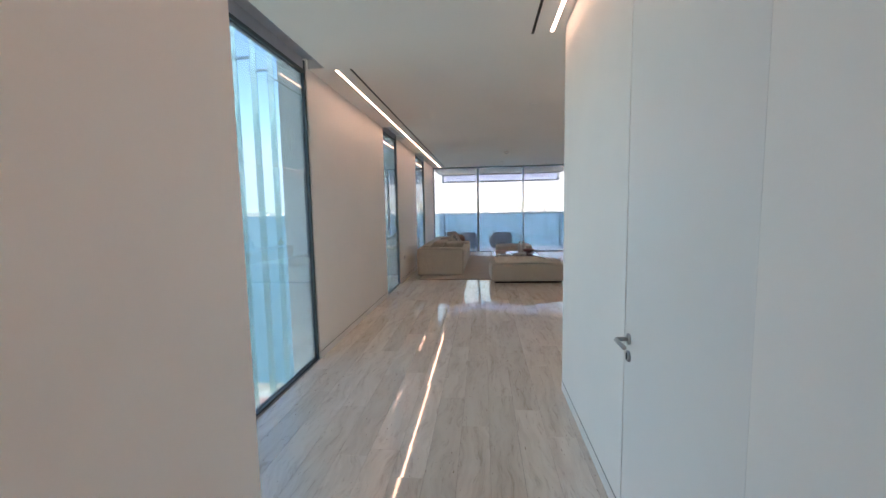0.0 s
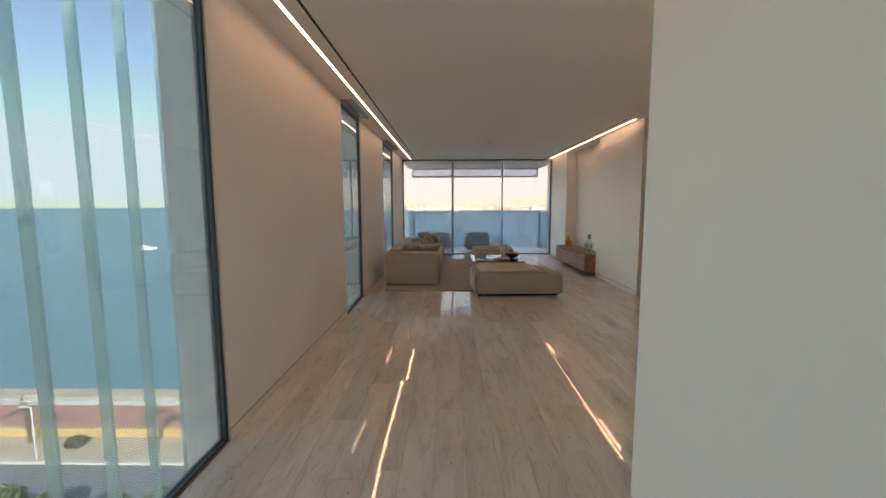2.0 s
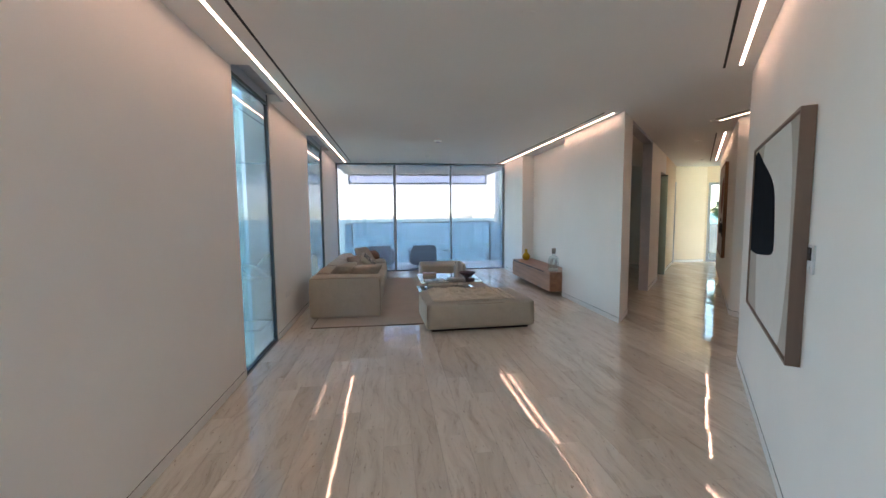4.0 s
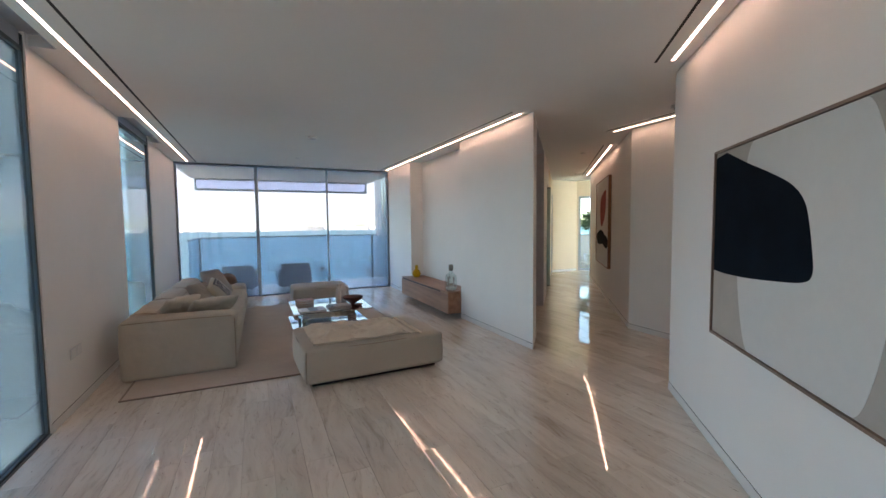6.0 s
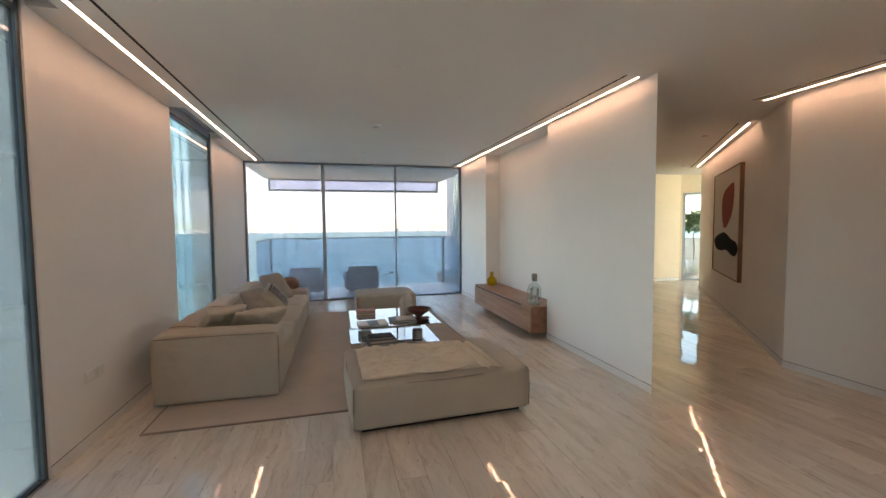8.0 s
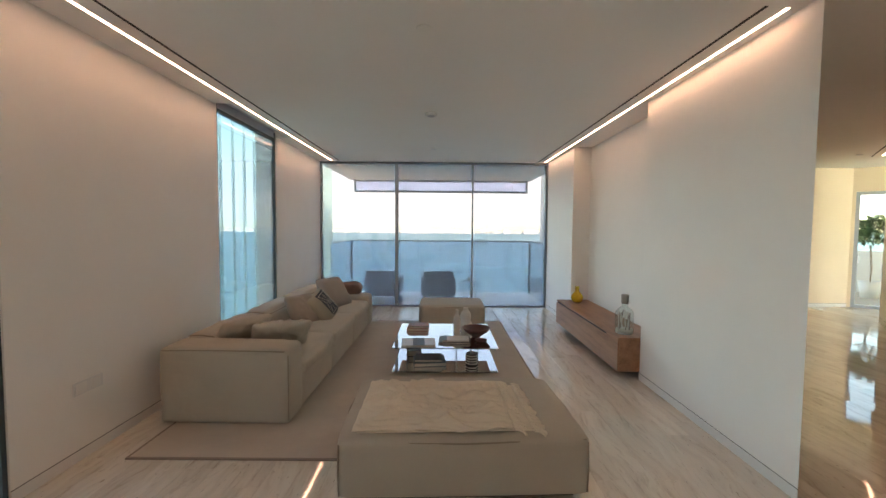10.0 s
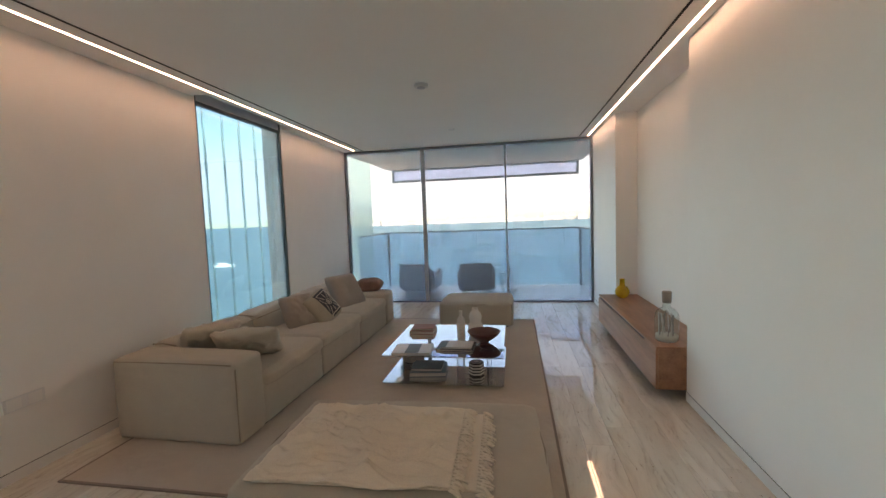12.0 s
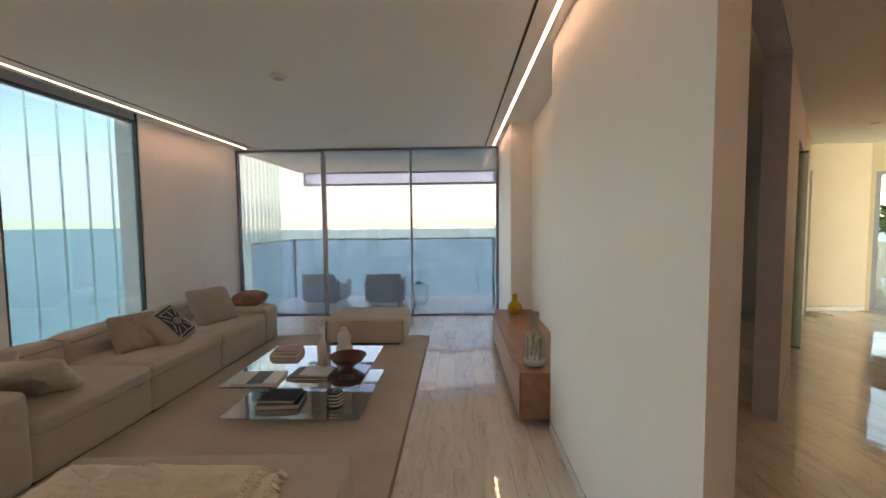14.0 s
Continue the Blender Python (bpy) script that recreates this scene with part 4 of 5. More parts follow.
# ---- wall cabinet ----
cab = thing("sideboard", pose(0, 0, 0), "long low walnut sideboard floating in the wall recess", "sideboard")
CX0, CX1, CY0, CY1, CZ0, CZ1 = 4.372, X_R + 0.275, 9.965, 12.42, 0.085, 0.452
part("top", box_bm(CX0 + 0.004, CX1 - 0.002, CY0 + 0.004, 12.34, CZ1 - 0.018, CZ1, 0.001, 1), M["walnut"], cab)
part("body", box_bm(CX0 + 0.02, CX1 - 0.002, CY0 + 0.004, 12.34, CZ0, CZ1 - 0.018), M["walnut"], cab)
part("flap_door", box_bm(CX0, CX0 + 0.018, CY0 + 0.004, 12.34, CZ0, CZ1 - 0.042, 0.001, 1), M["walnut"], cab, "long walnut flap door")
part("grip_slot", box_bm(CX0 + 0.012, CX0 + 0.0195, 10.28, 12.30, CZ1 - 0.042, CZ1 - 0.019), M["black"], cab, "dark finger grip under the top")
part("edge_lip", box_bm(CX0 + 0.001, CX0 + 0.0185, CY0 + 0.004, 10.28, CZ1 - 0.0415, CZ1 - 0.0185), M["walnut"], cab)

# ---- throw on the ottoman ----
def throw(x0, x1, y0, y1, z):
    t = thing("throw_blanket", pose(0, 0, 0), "folded cream wool throw with knotted fringes on the ottoman", "throw blanket")
    for layer, (xa, xb, ya, yb, zz) in enumerate(((x0 + 0.02, x1 + 0.115, y0 + 0.02, y1 - 0.03, z), (x0, x1, y0, y1, z + 0.010))):
        bm = bmesh.new()
        nx, ny = 72, 84
        top, low = [], []
        for i in range(nx + 1):
            for j in range(ny + 1):
                u, v = i / nx, j / ny
                px = xa + (xb - xa) * u + 0.012 * noise.noise(Vector((0.3, v * 3, layer)))
                py = ya + (yb - ya) * v + 0.03 * noise.noise(Vector((u * 2.2, 7.0 + v, layer))) + 0.05 * (u - 0.5) * (0.5 - v)
                w = noise.noise(Vector((px * 2.2 + 3 * layer, py * 11.0 + 2.0 * noise.noise(Vector((px * 2.5, py * 2, 0))), 0.5)))
                g = noise.noise(Vector((px * 3.0 + 9, py * 24.0 + 3.0 * noise.noise(Vector((px * 4, py * 3, 4.0))), 1.5)))
                f = noise.noise(Vector((px * 9, py * 16, 2.2)))
                env = min(1.0, 0.25 + min(v, 1 - v) * 7, 0.25 + min(u, 1 - u) * 7)
                zz2 = zz + 0.009 + env * (0.042 * (1 - min(1, abs(w) * 3.0)) ** 1.6 + 0.012 * max(0, f) + 0.026 * (1 - min(1, abs(g) * 3.0)) ** 1.6)
                if layer == 0:
                    zz2 = zz + 0.006
                top.append(bm.verts.new((px, py, zz2)))
                low.append(bm.verts.new((px, py, zz2 - 0.007)))
        k = ny + 1
        for i in range(nx):
            for j in range(ny):
                a = i * k + j
                bm.faces.new((top[a], top[a + k], top[a + k + 1], top[a + 1]))
                bm.faces.new((low[a + 1], low[a + k + 1], low[a + k], low[a]))
        for i in range(nx):
            for j, s in ((0, 1), (ny, -1)):
                a = i * k + j
                q_ = (low[a], low[a + k], top[a + k], top[a])
                bm.faces.new(q_ if s > 0 else q_[::-1])
        for j in range(ny):
            for i, s in ((0, -1), (nx, 1)):
                a = i * k + j
                q_ = (low[a], low[a + 1], top[a + 1], top[a])
                bm.faces.new(q_ if s > 0 else q_[::-1])
        part("layer", bm, M["throw"], t, "" if layer else "lower fold of the throw", True)
    r = random.Random(8)
    for xa, zz, n in ((x1, z + 0.026, 30), (x1 + 0.115, z + 0.014, 30)):
        fr = bmesh.new()
        for k in range(n):
            v = (k + 0.5) / n
            py = y0 - 0.02 + (y1 - y0) * v
            for s in range(3):
                a = r.uniform(-1.1, 0.3)
                L = r.uniform(0.045, 0.075)
                p = [(xa - 0.004, py, zz)]
                for q_ in (0.35, 0.7, 1.0):
                    p.append((xa + L * q_ * math.cos(a) + r.uniform(-0.004, 0.004), py + L * q_ * math.sin(a), zz + 0.010 * math.sin(q_ * 3.1) - 0.010 * q_))
                tube_bm(p, 0.0052, 5, bm=fr)
        tagged(part("fringe", fr, M["throw"], t, "knotted wool fringe", True), kind="")
    return t


tb_ = throw(1.99, 2.95, 8.13, 8.90, 0.408)
tb_.matrix_basis = Matrix.Translation((2.60, 8.41, 0)) @ pose(0, 0, 0, 0, 0, 1.5) @ Matrix.Translation((-2.64, -8.56, 0))

# ---- things on the coffee table ----
ZT = TZ + 0.0125


def book(x, yy, z, w_, d, h, rz, cover, label, band=None, name="book"):
    t = thing(name, pose(x, yy, z, 0, 0, rz), label, "book", "books on the table")
    c = bmesh.new()
    add_box(c, -w_ / 2, w_ / 2, -d / 2, d / 2, 0, 0.003)
    add_box(c, -w_ / 2, w_ / 2, -d / 2, d / 2, h - 0.003, h)
    add_box(c, -w_ / 2, -w_ / 2 + 0.003, -d / 2, d / 2, 0.003, h - 0.003)
    part("cover", c, cover, t)
    part("page_block", box_bm(-w_ / 2 + 0.003, w_ / 2 - 0.004, -d / 2 + 0.004, d / 2 - 0.004, 0.003, h - 0.003), M["paper"], t, "cream page edges")
    if band:
        part("cover_band", box_bm(band[0], band[1], -d / 2 + 0.002, d / 2 - 0.002, h, h + 0.0008), band[2], t)
    return t


book(2.180, 10.810, ZT, 0.27, 0.22, 0.035, -2, M["book_red"], "closed terracotta hardback lying on the glass top")
book(2.185, 10.815, ZT + 0.036, 0.25, 0.20, 0.025, 3, M["book_red"], "second terracotta hardback stacked on another book")
book(2.220, 10.150, ZT, 0.37, 0.29, 0.022, 4, M["book_white"], "white magazine with a broad black band", (-0.06, 0.07, M["book_dark"]))
book(2.630, 10.270, ZT, 0.36, 0.27, 0.018, -3, M["book_dark"], "dark book under a white one on the glass top")
book(2.640, 10.270, ZT + 0.019, 0.30, 0.22, 0.014, -1, M["book_white"], "white book with a dark edge lying on a dark one", (-0.15, -0.10, M["book_dark"]))
book(2.340, 10.290, 0.0635, 0.36, 0.30, 0.040, 6, M["book_teal"], "thick slate blue book on the lower glass shelf")
book(2.330, 10.300, 0.1045, 0.31, 0.25, 0.025, 1, M["book_dark"], "charcoal book stacked on a thicker blue one")
book(2.150, 10.570, 0.0635, 0.16, 0.12, 0.07, 12, M["book_dark"], "small dark box-like book on the lower shelf")


def vessel(name, x, yy, z, prof, mat, label, cat, n=32):
    t = part(name, lathe_bm(prof, n), mat, smooth=True)
    t.matrix_world = pose(x, yy, z)
    return tagged(t, label, cat)


vessel("vase", 2.660, 10.430, ZT, [(0, 0), (0.036, 0), (0.041, 0.006), (0.042, 0.20), (0.040, 0.235), (0.026, 0.262), (0.017, 0.275), (0.016, 0.315), (0.021, 0.325), (0.019, 0.33), (0.013, 0.325), (0.012, 0.28), (0, 0.27)], M["ceramic"], "tall white ceramic bottle vase with a short neck", "vase")
vessel("vase", 2.780, 10.730, ZT, [(0, 0), (0.05, 0), (0.075, 0.03), (0.082, 0.07), (0.074, 0.115), (0.058, 0.14), (0.066, 0.17), (0.068, 0.20), (0.055, 0.24), (0.036, 0.262), (0.030, 0.28), (0.034, 0.292), (0.030, 0.295), (0.024, 0.28), (0, 0.26)], M["ceramic"], "white ceramic gourd vase with a pinched waist", "vase")
vessel("bowl", 2.890, 10.450, ZT, [(0, 0.0), (0.045, 0.0), (0.050, 0.008), (0.085, 0.035), (0.135, 0.070), (0.168, 0.112), (0.166, 0.117), (0.158, 0.111), (0.125, 0.072), (0.075, 0.042), (0.03, 0.026), (0, 0.024)], M["bowl"], "wide oxblood wooden bowl on the glass top", "bowl", 40)
vessel("dish", 2.930, 10.250, ZT, [(0, 0.0), (0.035, 0.0), (0.065, 0.012), (0.070, 0.022), (0.066, 0.022), (0.04, 0.008), (0, 0.006)], M["bowl"], "small dark red dish beside the bowl", "dish")

hexo = thing("striped_box", pose(2.825, 10.235, 0.0635, 0, 0, 8), "small hexagonal box in black and white stripes", "decorative box")
for k in range(9):
    pts = [(0.072 * math.cos(math.radians(60 * i)), 0.072 * math.sin(math.radians(60 * i))) for i in range(6)]
    part("stripe", prism_bm(pts, 0.0145 * k, 0.0145 * (k + 1)), M["black"] if k % 2 == 0 else M["book_white"], hexo)
for k, r_ in enumerate((0.060, 0.045, 0.030)):
    pts = [(r_ * math.cos(math.radians(60 * i)), r_ * math.sin(math.radians(60 * i))) for i in range(6)]
    part("lid_ring", prism_bm(pts, 0.1305, 0.1315 + 0.001 * k), M["book_white"] if k % 2 == 0 else M["black"], hexo)

# ---- things on the sideboard ----
vessel("vase", 4.63, 12.10, CZ1 + 0.001, [(0, 0), (0.045, 0), (0.075, 0.025), (0.092, 0.065), (0.088, 0.105), (0.060, 0.145), (0.036, 0.165), (0.031, 0.20), (0.031, 0.245), (0.035, 0.252), (0.027, 0.25), (0.024, 0.17), (0, 0.15)], M["yellow"], "round mustard yellow glass vase with a straight neck", "vase")
bot = thing("glass_bottle", pose(4.525, 10.17, CZ1 + 0.001), "large clear glass apothecary bottle with a grey stopper", "bottle")
prof = [(0, 0), (0.085, 0), (0.095, 0.01), (0.097, 0.03), (0.097, 0.215), (0.090, 0.250), (0.065, 0.280), (0.034, 0.298), (0.030, 0.33), (0.036, 0.336), (0.036, 0.345)]
part("glass_body", lathe_bm(prof, 36), M["glass_clear"], bot, "clear glass body", True)
part("stopper", lathe_bm([(0, 0.335), (0.034, 0.335), (0.038, 0.36), (0.040, 0.43), (0.036, 0.437), (0, 0.437)], 24), M["cork"], bot, "grey cork stopper", True)
part("liquid", lathe_bm([(0, 0.008), (0.086, 0.008), (0.092, 0.03), (0.092, 0.05), (0, 0.05)], 32), M["paper"], bot, "pale filling", True)
r = random.Random(3)
for k in range(14):
    a = r.uniform(0, 6.28)
    b = a + r.uniform(-0.6, 0.6)
    part("reed", tube_bm([(0.06 * math.cos(a), 0.06 * math.sin(a), 0.03), (0.07 * math.cos(b), 0.07 * math.sin(b), r.uniform(0.20, 0.26))], 0.005, 6), M["paper"] if k % 2 else M["cork"], bot)

# ---- wall sockets ----
for yy, zz in ((8.45, 0.50),):
    so = thing("wall_socket", pose(0, yy, zz), "white double wall socket plate low on the wall", "wall socket")
    part("plate", box_bm(0.001, 0.010, -0.12, 0.12, -0.045, 0.045, 0.003), M["plastic"], so)
    for s in (-0.06, 0.06):
        part("socket_face", box_bm(0.0102, 0.013, s - 0.04, s + 0.04, -0.035, 0.035), M["base"], so)

# ---- ceiling fittings ----


def ceiling_disc(x, yy, r_, mat, label, depth=0.018, ring=True):
    t = thing("ceiling_sensor", pose(x, yy, C), label, "ceiling fitting", "round ceiling fittings")
    part("housing", lathe_bm([(0, -depth), (r_ * 0.9, -depth), (r_, -depth + 0.006), (r_, 0), (0, 0)], 32), mat, t, smooth=False)
    if ring:
        part("grille", lathe_bm([(0, -depth - 0.006), (r_ * 0.55, -depth - 0.006), (r_ * 0.6, -depth - 0.001), (0, -depth - 0.001)], 28), M["pocket"], t, "grey centre grille")
    return t


ceiling_disc(2.336, 10.455, 0.070, M["plastic"], "white round smoke detector with a grey centre", 0.03)
ceiling_disc(2.32, 12.6, 0.045, M["plastic"], "small white round ceiling sensor", 0.012, False)
ceiling_disc(2.345, 8.42, 0.055, M["ceiling"], "faint flush round cover in the ceiling", 0.004, False)
ceiling_disc(2.40, 5.50, 0.055, M["ceiling"], "faint flush round cover in the plaster", 0.004, False)
ceiling_disc(7.35, 10.05, 0.05, M["plastic"], "white round ceiling sensor over the passage", 0.015, False)
ceiling_disc(6.02, 7.12, 0.085, M["plastic"], "white round smoke detector near the slanted wall", 0.03)
ceiling_disc(9.65, 12.75, 0.05, M["plastic"], "white round ceiling sensor at the passage end", 0.015, False)

# ---- balcony furniture ----


def armchair(x, yy, rz):
    t = thing("armchair", pose(x, yy, -0.03, 0, 0, rz), "low grey woven outdoor armchair facing the sea", "armchair", "armchairs on the balcony")
    w_ = 0.36
    bk = bmesh.new()
    lo = [bk.verts.new((-w_ * 0.92, 0.0, 0.05)), bk.verts.new((w_ * 0.92, 0.0, 0.05)), bk.verts.new((w_ * 0.92, 0.10, 0.05)), bk.verts.new((-w_ * 0.92, 0.10, 0.05))]
    mi = [bk.verts.new((-w_ * 1.04, -0.05, 0.30)), bk.verts.new((w_ * 1.04, -0.05, 0.30)), bk.verts.new((w_ * 1.04, 0.08, 0.32)), bk.verts.new((-w_ * 1.04, 0.08, 0.32))]
    hi = [bk.verts.new((-w_ * 0.95, -0.12, 0.66)), bk.verts.new((w_ * 0.95, -0.12, 0.66)), bk.verts.new((w_ * 0.93, -0.06, 0.66)), bk.verts.new((-w_ * 0.93, -0.06, 0.66))]
    bk.faces.new(lo[::-1])
    bk.faces.new(hi)
    for a, b in ((lo, mi), (mi, hi)):
        for i in range(4):
            bk.faces.new((a[i], a[(i + 1) % 4], b[(i + 1) % 4], b[i]))
    bmesh.ops.bevel(bk, geom=bk.edges[:], offset=0.022, segments=3, affect='EDGES', profile=0.6)
    part("backrest", bk, M["out_fabric"], t, smooth=True)
    part("seat", soft_bm(-w_ * 0.9, w_ * 0.9, 0.06, 0.74, 0.10, 0.36, 0.05, 0.02, 0.003, 10), M["out_fabric"], t, smooth=True)
    for s in (-1, 1):
        ar = bmesh.new()
        pa = [(0.02, 0.08), (0.70, 0.08), (0.78, 0.42), (0.66, 0.50), (0.30, 0.38), (-0.02, 0.52)]
        xa, xb = sorted((s * (w_ * 0.9), s * (w_ * 1.12)))
        f1 = [ar.verts.new((xa, p, q_)) for p, q_ in pa]
        f2 = [ar.verts.new((xb, p, q_)) for p, q_ in pa]
        ar.faces.new(f1)
        ar.faces.new(f2[::-1])
        for i in range(len(pa)):
            ar.faces.new((f1[i], f1[i - 1], f2[i - 1], f2[i]))
        bmesh.ops.recalc_face_normals(ar, faces=ar.faces[:])
        bmesh.ops.bevel(ar, geom=ar.edges[:], offset=0.015, segments=2, affect='EDGES')
        part("armrest", ar, M["out_fabric"], t)
    for sx in (-1, 1):
        for sy in (0.10, 0.66):
            part("foot", box_bm(sx * 0.28 - 0.015, sx * 0.28 + 0.015, sy - 0.015, sy + 0.015, 0.0, 0.11), M["wire"], t)
    return t


armchair(1.08, 15.06, -4)
armchair(2.40, 15.04, 3)

wt = thing("side_table", pose(3.10, 15.02, -0.03), "round dark wire basket side table on the balcony", "side table")
part("tray", lathe_bm([(0, 0.435), (0.17, 0.435), (0.175, 0.445), (0, 0.445)], 28), M["wire"], wt)
for k in range(16):
    a = 2 * math.pi * k / 16
    c_, s_ = math.cos(a), math.sin(a)
    part("wire", tube_bm([(0.17 * c_, 0.17 * s_, 0.44), (0.20 * c_, 0.20 * s_, 0.28), (0.17 * c_, 0.17 * s_, 0.10), (0.12 * c_, 0.12 * s_, 0.01)], 0.004, 5), M["wire"], wt)
for r_, z_ in ((0.175, 0.44), (0.20, 0.28), (0.12, 0.01)):
    part("ring", tube_bm([(r_ * math.cos(2 * math.pi * k / 28), r_ * math.sin(2 * math.pi * k / 28), z_) for k in range(28)], 0.005, 6, True), M["wire"], wt)
lan = thing("lantern", pose(3.10, 15.02, 0.416), "small dark object on the wire table", "ornament")
part("body", lathe_bm([(0, 0), (0.05, 0), (0.06, 0.03), (0.045, 0.06), (0, 0.065)], 20), M["book_dark"], lan, smooth=True)

# neighbouring facade beside the balcony
nb = thing("neighbour_wing", pose(0, 0, 0), "white facade wing of the building beside the balcony", "building", kind="structure")
part("wall", box_bm(5.9, 6.3, 15.2, 20.0, -3.0, 6.0), M["white_out"], nb)
for k in range(3):
    wq = part("window", box_bm(5.86, 5.895, 16.0 + 1.3 * k, 16.9 + 1.3 * k, -0.4, 2.4), M["frame_light"], nb, "grey framed window")
    part("pane", box_bm(5.84, 5.857, 16.08 + 1.3 * k, 16.82 + 1.3 * k, -0.32, 2.32), M["glass_rail"], wq)

# ---- passage: doorways and end door ----
ANG_L = math.degrees(math.atan2(UL.y, UL.x))
t = thing("door_lining", pose(*onl(2.87, 0), 0, 0, 0, ANG_L), "grey full-height door lining", "door lining", kind="structure")
part("lining", box_bm(-0.03, -0.002, -0.004, 0.165, 0.0, C - 0.004), M["pocket"], t)
part("lining_head", box_bm(-2.20, -0.03, 0.0, 0.16, C - 0.05, C - 0.004), M["pocket"], t)
gd = thing("door_3", pose(*onl(5.44, -0.05), 0, 0, 0, ANG_L + 90), "frosted glass door edge-on in the slanted wall opening", "door", kind="structure")
part("pane", box_bm(0.0, 0.20, 0.0, 0.012, 0.02, 2.44), M["fin"], gd, "pale green frosted glass")
part("rail", box_bm(0.0, 0.20, -0.003, 0.015, 0.0, 0.02), M["frame"], gd)
part("rail", box_bm(0.0, 0.20, -0.003, 0.015, 2.44, 2.47), M["frame"], gd)
t = thing("door_lining", pose(*onl(8.2, -0.002), 0, 0, 0, ANG_L), "slim grey vertical door lining", "door lining", kind="structure")
part("lining", box_bm(-0.08, -0.03, -0.03, 0.0, 0.0, 2.45), M["pocket"], t)

ed = thing("door_4", pose(E0.x, E0.y, 0, 0, 0, math.degrees(math.atan2(V.y, V.x))), "framed glass terrace door, closed", "door", kind="structure")
fb = bmesh.new()
add_box(fb, 0.062, 0.13, 0.06, 0.13, 0.0, 2.446)
add_box(fb, 1.18, 1.248, 0.06, 0.13, 0.0, 2.446)
add_box(fb, 0.13, 1.18, 0.06, 0.13, 2.38, 2.446)
add_box(fb, 0.13, 1.18, 0.06, 0.13, 0.0, 0.06)
part("door_frame", fb, M["frame_light"], ed)
p = part("pane", box_bm(0.13, 1.18, 0.09, 0.10, 0.06, 2.38), M["glass_end"], ed)
p.visible_shadow = False
part("door_handle", box_bm(0.14, 0.16, 0.02, 0.058, 0.95, 1.1, 0.004), M["chrome"], ed)
structure("terrace", box_bm(11.0, 19.0, 11.5, 21.0, -0.40, -0.02), M["balcony_floor"], "pale stone terrace floor")
structure("terrace_wall", prism_bm([en(-1.0, 3.4), en(4.0, 3.4), en(4.0, 3.6), en(-1.0, 3.6)], -0.02, 1.1), M["white_out"], "white terrace parapet")


def leafy(bm, c, rx, rz, n, size, rnd_, droop=0.0):
    for k in range(n):
        a, b = rnd_.uniform(0, 6.283), math.acos(rnd_.uniform(-0.6, 1))
        rr = rnd_.uniform(0.45, 1.0) ** 0.5
        lump = 1 + 0.28 * noise.noise(Vector((math.cos(a) * 2, math.sin(a) * 2, b * 2)) + Vector(c))
        p = Vector(c) + Vector((rx * math.sin(b) * math.cos(a), rx * math.sin(b) * math.sin(a), rz * math.cos(b))) * rr * lump
        q = Euler((rnd_.uniform(-1.2, 1.2), rnd_.uniform(-1.2, 1.2), rnd_.uniform(0, 6.3))).to_matrix()
        s = size * rnd_.uniform(0.6, 1.3)
        vs = [bm.verts.new(p + q @ Vector(v)) for v in ((-s, 0, 0), (0, -s * 0.45, 0.06 * s), (s, 0, -0.1 * s), (0, s * 0.45, 0.06 * s))]
        bm.faces.new(vs)


def leaf_mat(name, a, b_):
    m, n, l, b = material(name)
    g = n.new("ShaderNodeNewGeometry")
    r_ = ramp(n, l, g.outputs["Random Per Island"], [(0.0, a), (1.0, b_)])
    l.new(r_.outputs[0], b.inputs["Base Color"])
    b.inputs["Roughness"].default_value = 0.6
    return m


M["leaf"] = leaf_mat("tree_leaf", (0.045, 0.075, 0.02), (0.12, 0.15, 0.04))
M["leaf_dark"] = leaf_mat("plant_leaf", (0.06, 0.12, 0.035), (0.12, 0.20, 0.06))

pl = thing("potted_plant", pose(*en(0.62, 2.2), -0.02), "leafy green potted plant on the terrace", "plant")
part("pot", lathe_bm([(0, 0), (0.16, 0), (0.22, 0.42), (0.20, 0.42), (0.18, 0.38), (0, 0.38)], 24), M["white_out"], pl, smooth=True)
part("stem", tube_bm([(0, 0, 0.35), (0.02, 0.01, 0.8), (-0.03, 0.02, 1.3)], 0.02, 7), M["trunk"], pl)
lb = bmesh.new()
leafy(lb, (0, 0, 1.55), 0.38, 0.42, 260, 0.11, random.Random(4))
part("foliage", lb, M["leaf_dark"], pl)

# ---- planting and street things below ----
tree_src = []
for v in range(3):
    rr_ = random.Random(20 + v)
    t = thing("tree", pose(0, 0, -60), "bushy green street tree beside the road", "tree", "street trees")
    tb = tube_bm([(0, 0, 0), (0.05, 0.03, 1.0), (-0.05, 0.05, 2.0), (0.02, 0, 3.0)], 0.13, 7)
    for k in range(6):
        a = k * 1.05
        tube_bm([(0, 0, 1.6 + 0.15 * k), (0.6 * math.cos(a), 0.6 * math.sin(a), 2.5), (1.3 * math.cos(a), 1.3 * math.sin(a), 3.4)], 0.05, 5, bm=tb)
    part("trunk", tb, M["trunk"], t)
    cb_ = bmesh.new()
    for k in range(11):
        leafy(cb_, (rr_.uniform(-1.5, 1.5), rr_.uniform(-1.4, 1.4), rr_.uniform(2.4, 4.4)), rr_.uniform(0.8, 1.25), rr_.uniform(0.7, 1.1), 300, 0.20, rr_)
    part("crown", cb_, M["leaf"], t)
    tree_src.append(t)
rr_ = random.Random(77)
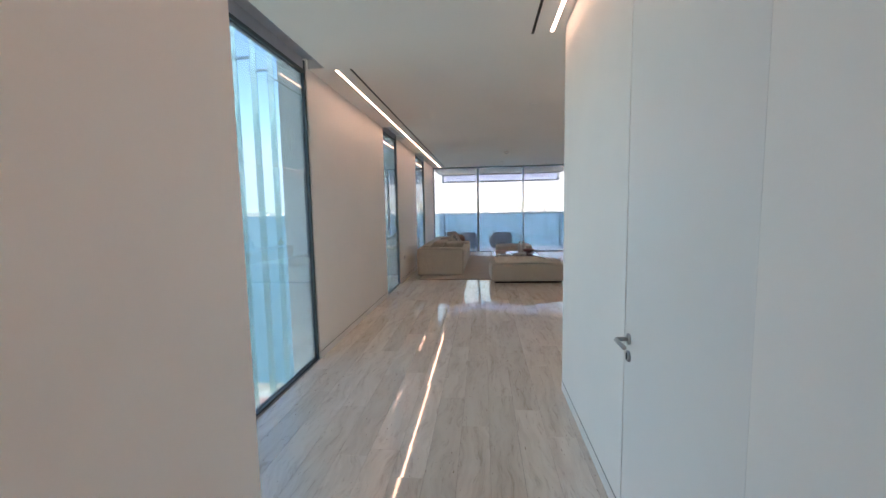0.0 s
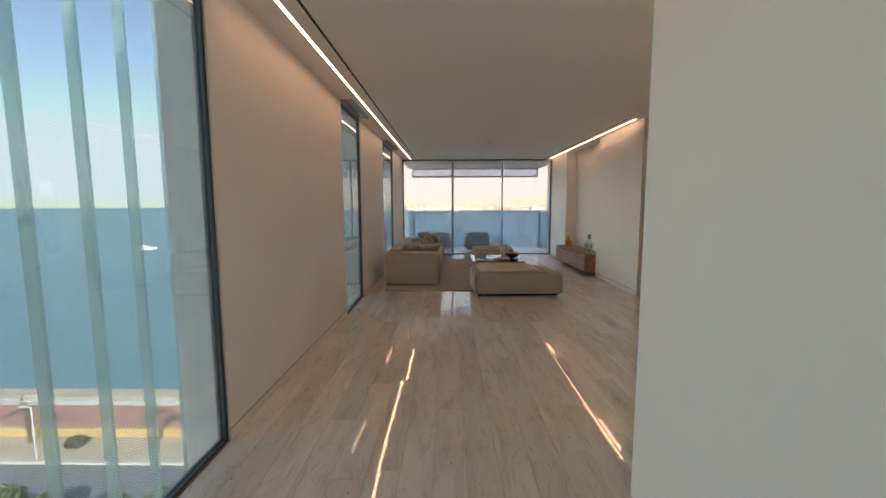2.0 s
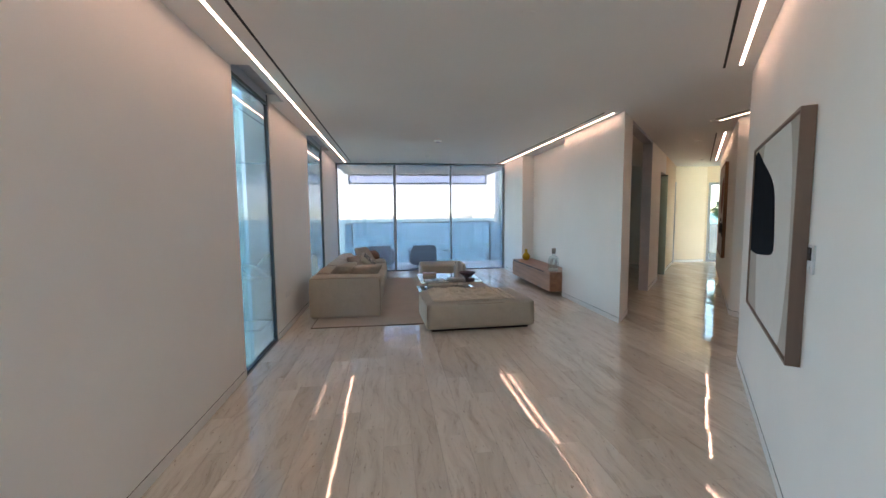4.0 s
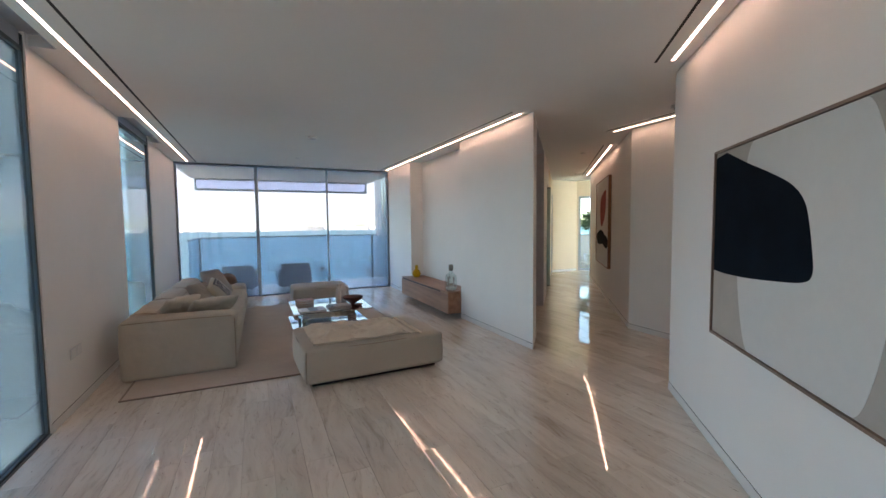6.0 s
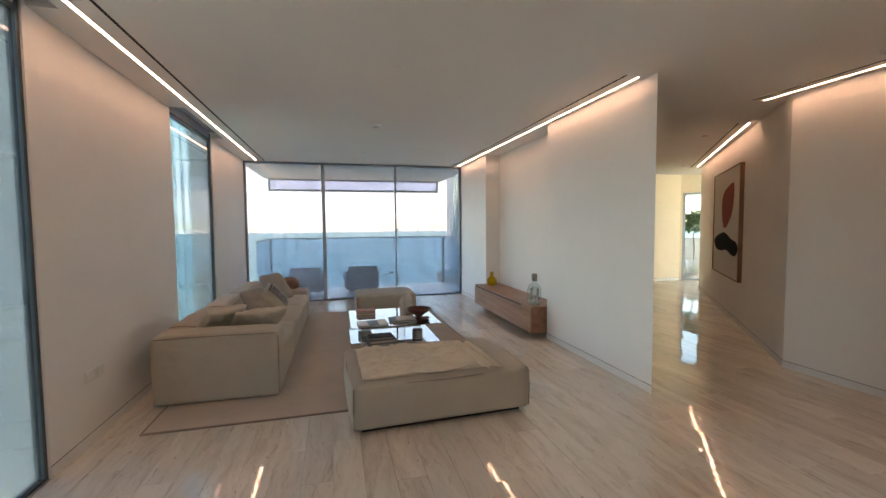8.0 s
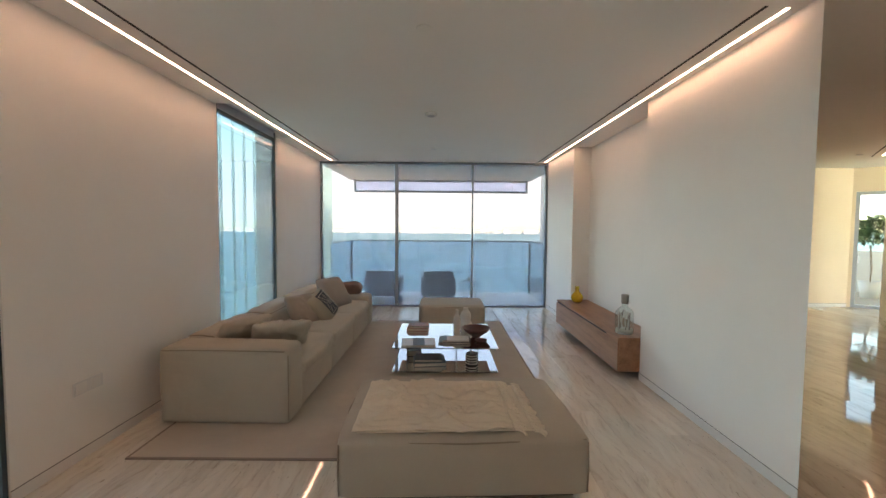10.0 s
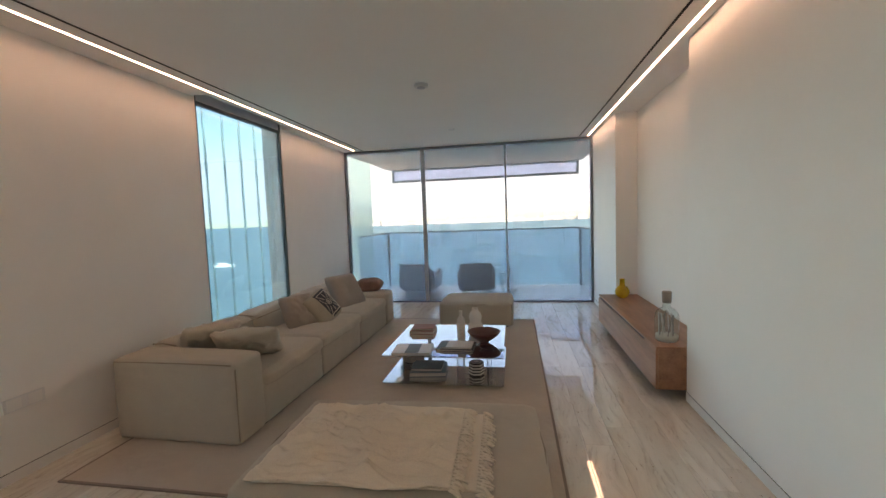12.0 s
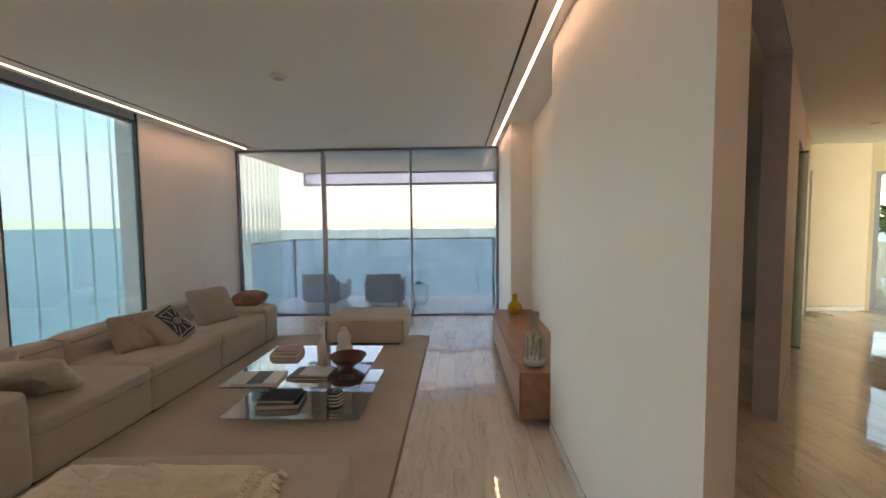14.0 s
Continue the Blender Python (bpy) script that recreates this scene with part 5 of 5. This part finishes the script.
for k in range(20):
    src = tree_src[k % 3]
    x_ = -62 + 3.3 * k + rr_.uniform(-0.7, 0.7)
    m_ = pose(x_, 21.8 + rr_.uniform(-0.9, 0.9), GZ, 0, 0, rr_.uniform(0, 360))
    if k < 3:
        src.matrix_basis = m_
    else:
        copy_thing(src, m_)


def palm(src=None):
    t = thing("palm_tree", pose(0, 0, 0), "short date palm with grey-green fronds on the sand strip", "palm tree", "palm trees")
    part("trunk", tube_bm([(0, 0, 0), (0.05, 0.02, 1.2), (0.0, 0.05, 2.4), (0.03, 0.02, 3.4)], 0.17, 9), M["trunk"], t)
    fb_ = bmesh.new()
    r_ = random.Random(9)
    for k in range(26):
        a = r_.uniform(0, 6.28)
        el = r_.uniform(-0.1, 1.2)
        L = r_.uniform(1.3, 1.8)
        prev = None
        for i in range(9):
            u = i / 8
            d = L * u
            p_ = Vector((d * math.cos(el) * math.cos(a), d * math.cos(el) * math.sin(a), 3.4 + d * math.sin(el) - 0.9 * u * u * L * 0.6))
            side = Vector((-math.sin(a), math.cos(a), 0))
            if i:
                for s in (-1, 1):
                    w_ = 0.32 * (1 - abs(u - 0.45))
                    vs = [fb_.verts.new(prev), fb_.verts.new(prev + (p_ - prev) * 0.45), fb_.verts.new(prev + side * s * w_ + (p_ - prev) * 1.2 + Vector((0, 0, -0.12)))]
                    fb_.faces.new(vs if s > 0 else vs[::-1])
            prev = p_
    part("fronds", fb_, M["leaf_palm"], t)
    return t


M["leaf_palm"] = leaf_mat("palm_frond", (0.10, 0.11, 0.05), (0.20, 0.19, 0.11))
pm = palm()
spots = [(-37.0, 36.0), (-25.2, 35.7), (-48.6, 36.0), (-60.0, 35.8), (-13.5, 35.6)]
pm.matrix_basis = pose(spots[0][0], spots[0][1], GZ)
for k, (x_, y_) in enumerate(spots[1:]):
    copy_thing(pm, pose(x_, y_, GZ, 0, 0, 70 * (k + 1)))


def street_lamp(x_, y_):
    t = thing("street_lamp", pose(x_, y_, GZ), "slim pale street lamp post with a short arm", "street lamp", "street lamps")
    part("pole", tube_bm([(0, 0, 0), (0, 0, 2.5), (0, 0, 4.7)], 0.06, 8), M["white_out"], t)
    part("arm", tube_bm([(0, 0, 4.65), (-0.5, 0, 4.75)], 0.035, 6), M["white_out"], t)
    part("lamp_head", box_bm(-0.95, -0.45, -0.12, 0.12, 4.70, 4.78, 0.02), M["white_out"], t)
    return t


street_lamp(-33.9, 33.6)
street_lamp(-58.0, 33.6)
bs = thing("shrub", pose(-41.5, 35.2, GZ), "low clipped green shrub on the sand strip", "shrub", "shrubs")
bb_ = bmesh.new()
leafy(bb_, (0, 0, 0.35), 0.9, 0.55, 500, 0.12, random.Random(31))
part("foliage", bb_, M["leaf"], bs)
for x_, y_ in ((-32.4, 35.6), (-52.0, 35.4), (-20.5, 35.5)):
    copy_thing(bs, pose(x_, y_, GZ, 0, 0, 50))


# ---- brackets that hold the fins at the slab edge ----
br_me = mesh_of(box_bm(-0.05, 0.16, -0.018, 0.018, 2.965, 2.985), "bracket", M["chrome"])
for fin_ in [f_ for f_ in screen_w.children if f_.location.y < 9]:
    b_ = new("bracket", br_me)
    b_.parent = screen_w
    b_.location = (0, fin_.location.y, 0)

# ---- travertine planks ----
PW, PL, J = 0.193, 1.25, 0.0007
floor_ob = bpy.data.objects["floor"]
plank_me = mesh_of(box_bm(-PW / 2 + J, PW / 2 - J, -PL / 2 + J, PL / 2 - J, -0.012, 0.0, 0.0006, 1), "plank", M["stone"])
rp = random.Random(42)
cells = []
x_ = 0.0 + PW / 2
while x_ < 16.2:
    y_ = -3.3 - rp.uniform(0, PL)
    while y_ < 15.0:
        cells.append((x_, y_ + PL / 2))
        y_ += PL
    x_ += PW


def inside(x, y):
    if y + PL / 2 > Y_G - 0.03 and x < 5.3:
        return False
    if x > 5.2 and y + PL / 2 > 14.9:
        return False
    return True


def near(x, y):
    if y < 0.6:
        return 1.05 < x < 2.4 and y > -1.6
    return -0.1 < x < 4.75 and y < 11.6


nearest, rest = [], []
for c in cells:
    if not inside(*c):
        continue
    (nearest if near(*c) and len(nearest) < 300 else rest).append(c)
for x_, y_ in nearest:
    p = new("plank", plank_me)
    p.parent = floor_ob
    p.location = (x_, y_, 0)
rv, rf = [], []
for x_, y_ in rest:
    b = len(rv)
    a, c = PW / 2 - J, PL / 2 - J
    for z_ in (-0.012, 0.0):
        rv += [(x_ - a, y_ - c, z_), (x_ + a, y_ - c, z_), (x_ + a, y_ + c, z_), (x_ - a, y_ + c, z_)]
    rf += [tuple(b + i for i in f) for f in ((4, 5, 6, 7), (0, 1, 5, 4), (1, 2, 6, 5), (2, 3, 7, 6), (3, 0, 4, 7))]
# the strip against the glass wall is cut to length
x_ = PW / 2
ends = {}
for cx_, cy_ in cells:
    if cx_ < 5.3 and inside(cx_, cy_):
        ends[cx_] = max(ends.get(cx_, -9), cy_ + PL / 2)
for cx_, e in ends.items():
    b = len(rv)
    a = PW / 2 - J
    if Y_G - 0.032 - e > 0.02:
        for z_ in (-0.012, 0.0):
            rv += [(cx_ - a, e + J, z_), (cx_ + a, e + J, z_), (cx_ + a, Y_G - 0.032, z_), (cx_ - a, Y_G - 0.032, z_)]
        rf += [tuple(b + i for i in f) for f in ((4, 5, 6, 7), (0, 1, 5, 4), (1, 2, 6, 5), (2, 3, 7, 6), (3, 0, 4, 7))]
me = bpy.data.meshes.new("plank_field")
me.from_pydata(rv, [], rf)
me.materials.append(M["stone_rest"])
pf = new("plank_field", me)
pf.parent = floor_ob
tagged(pf, kind="stuff")
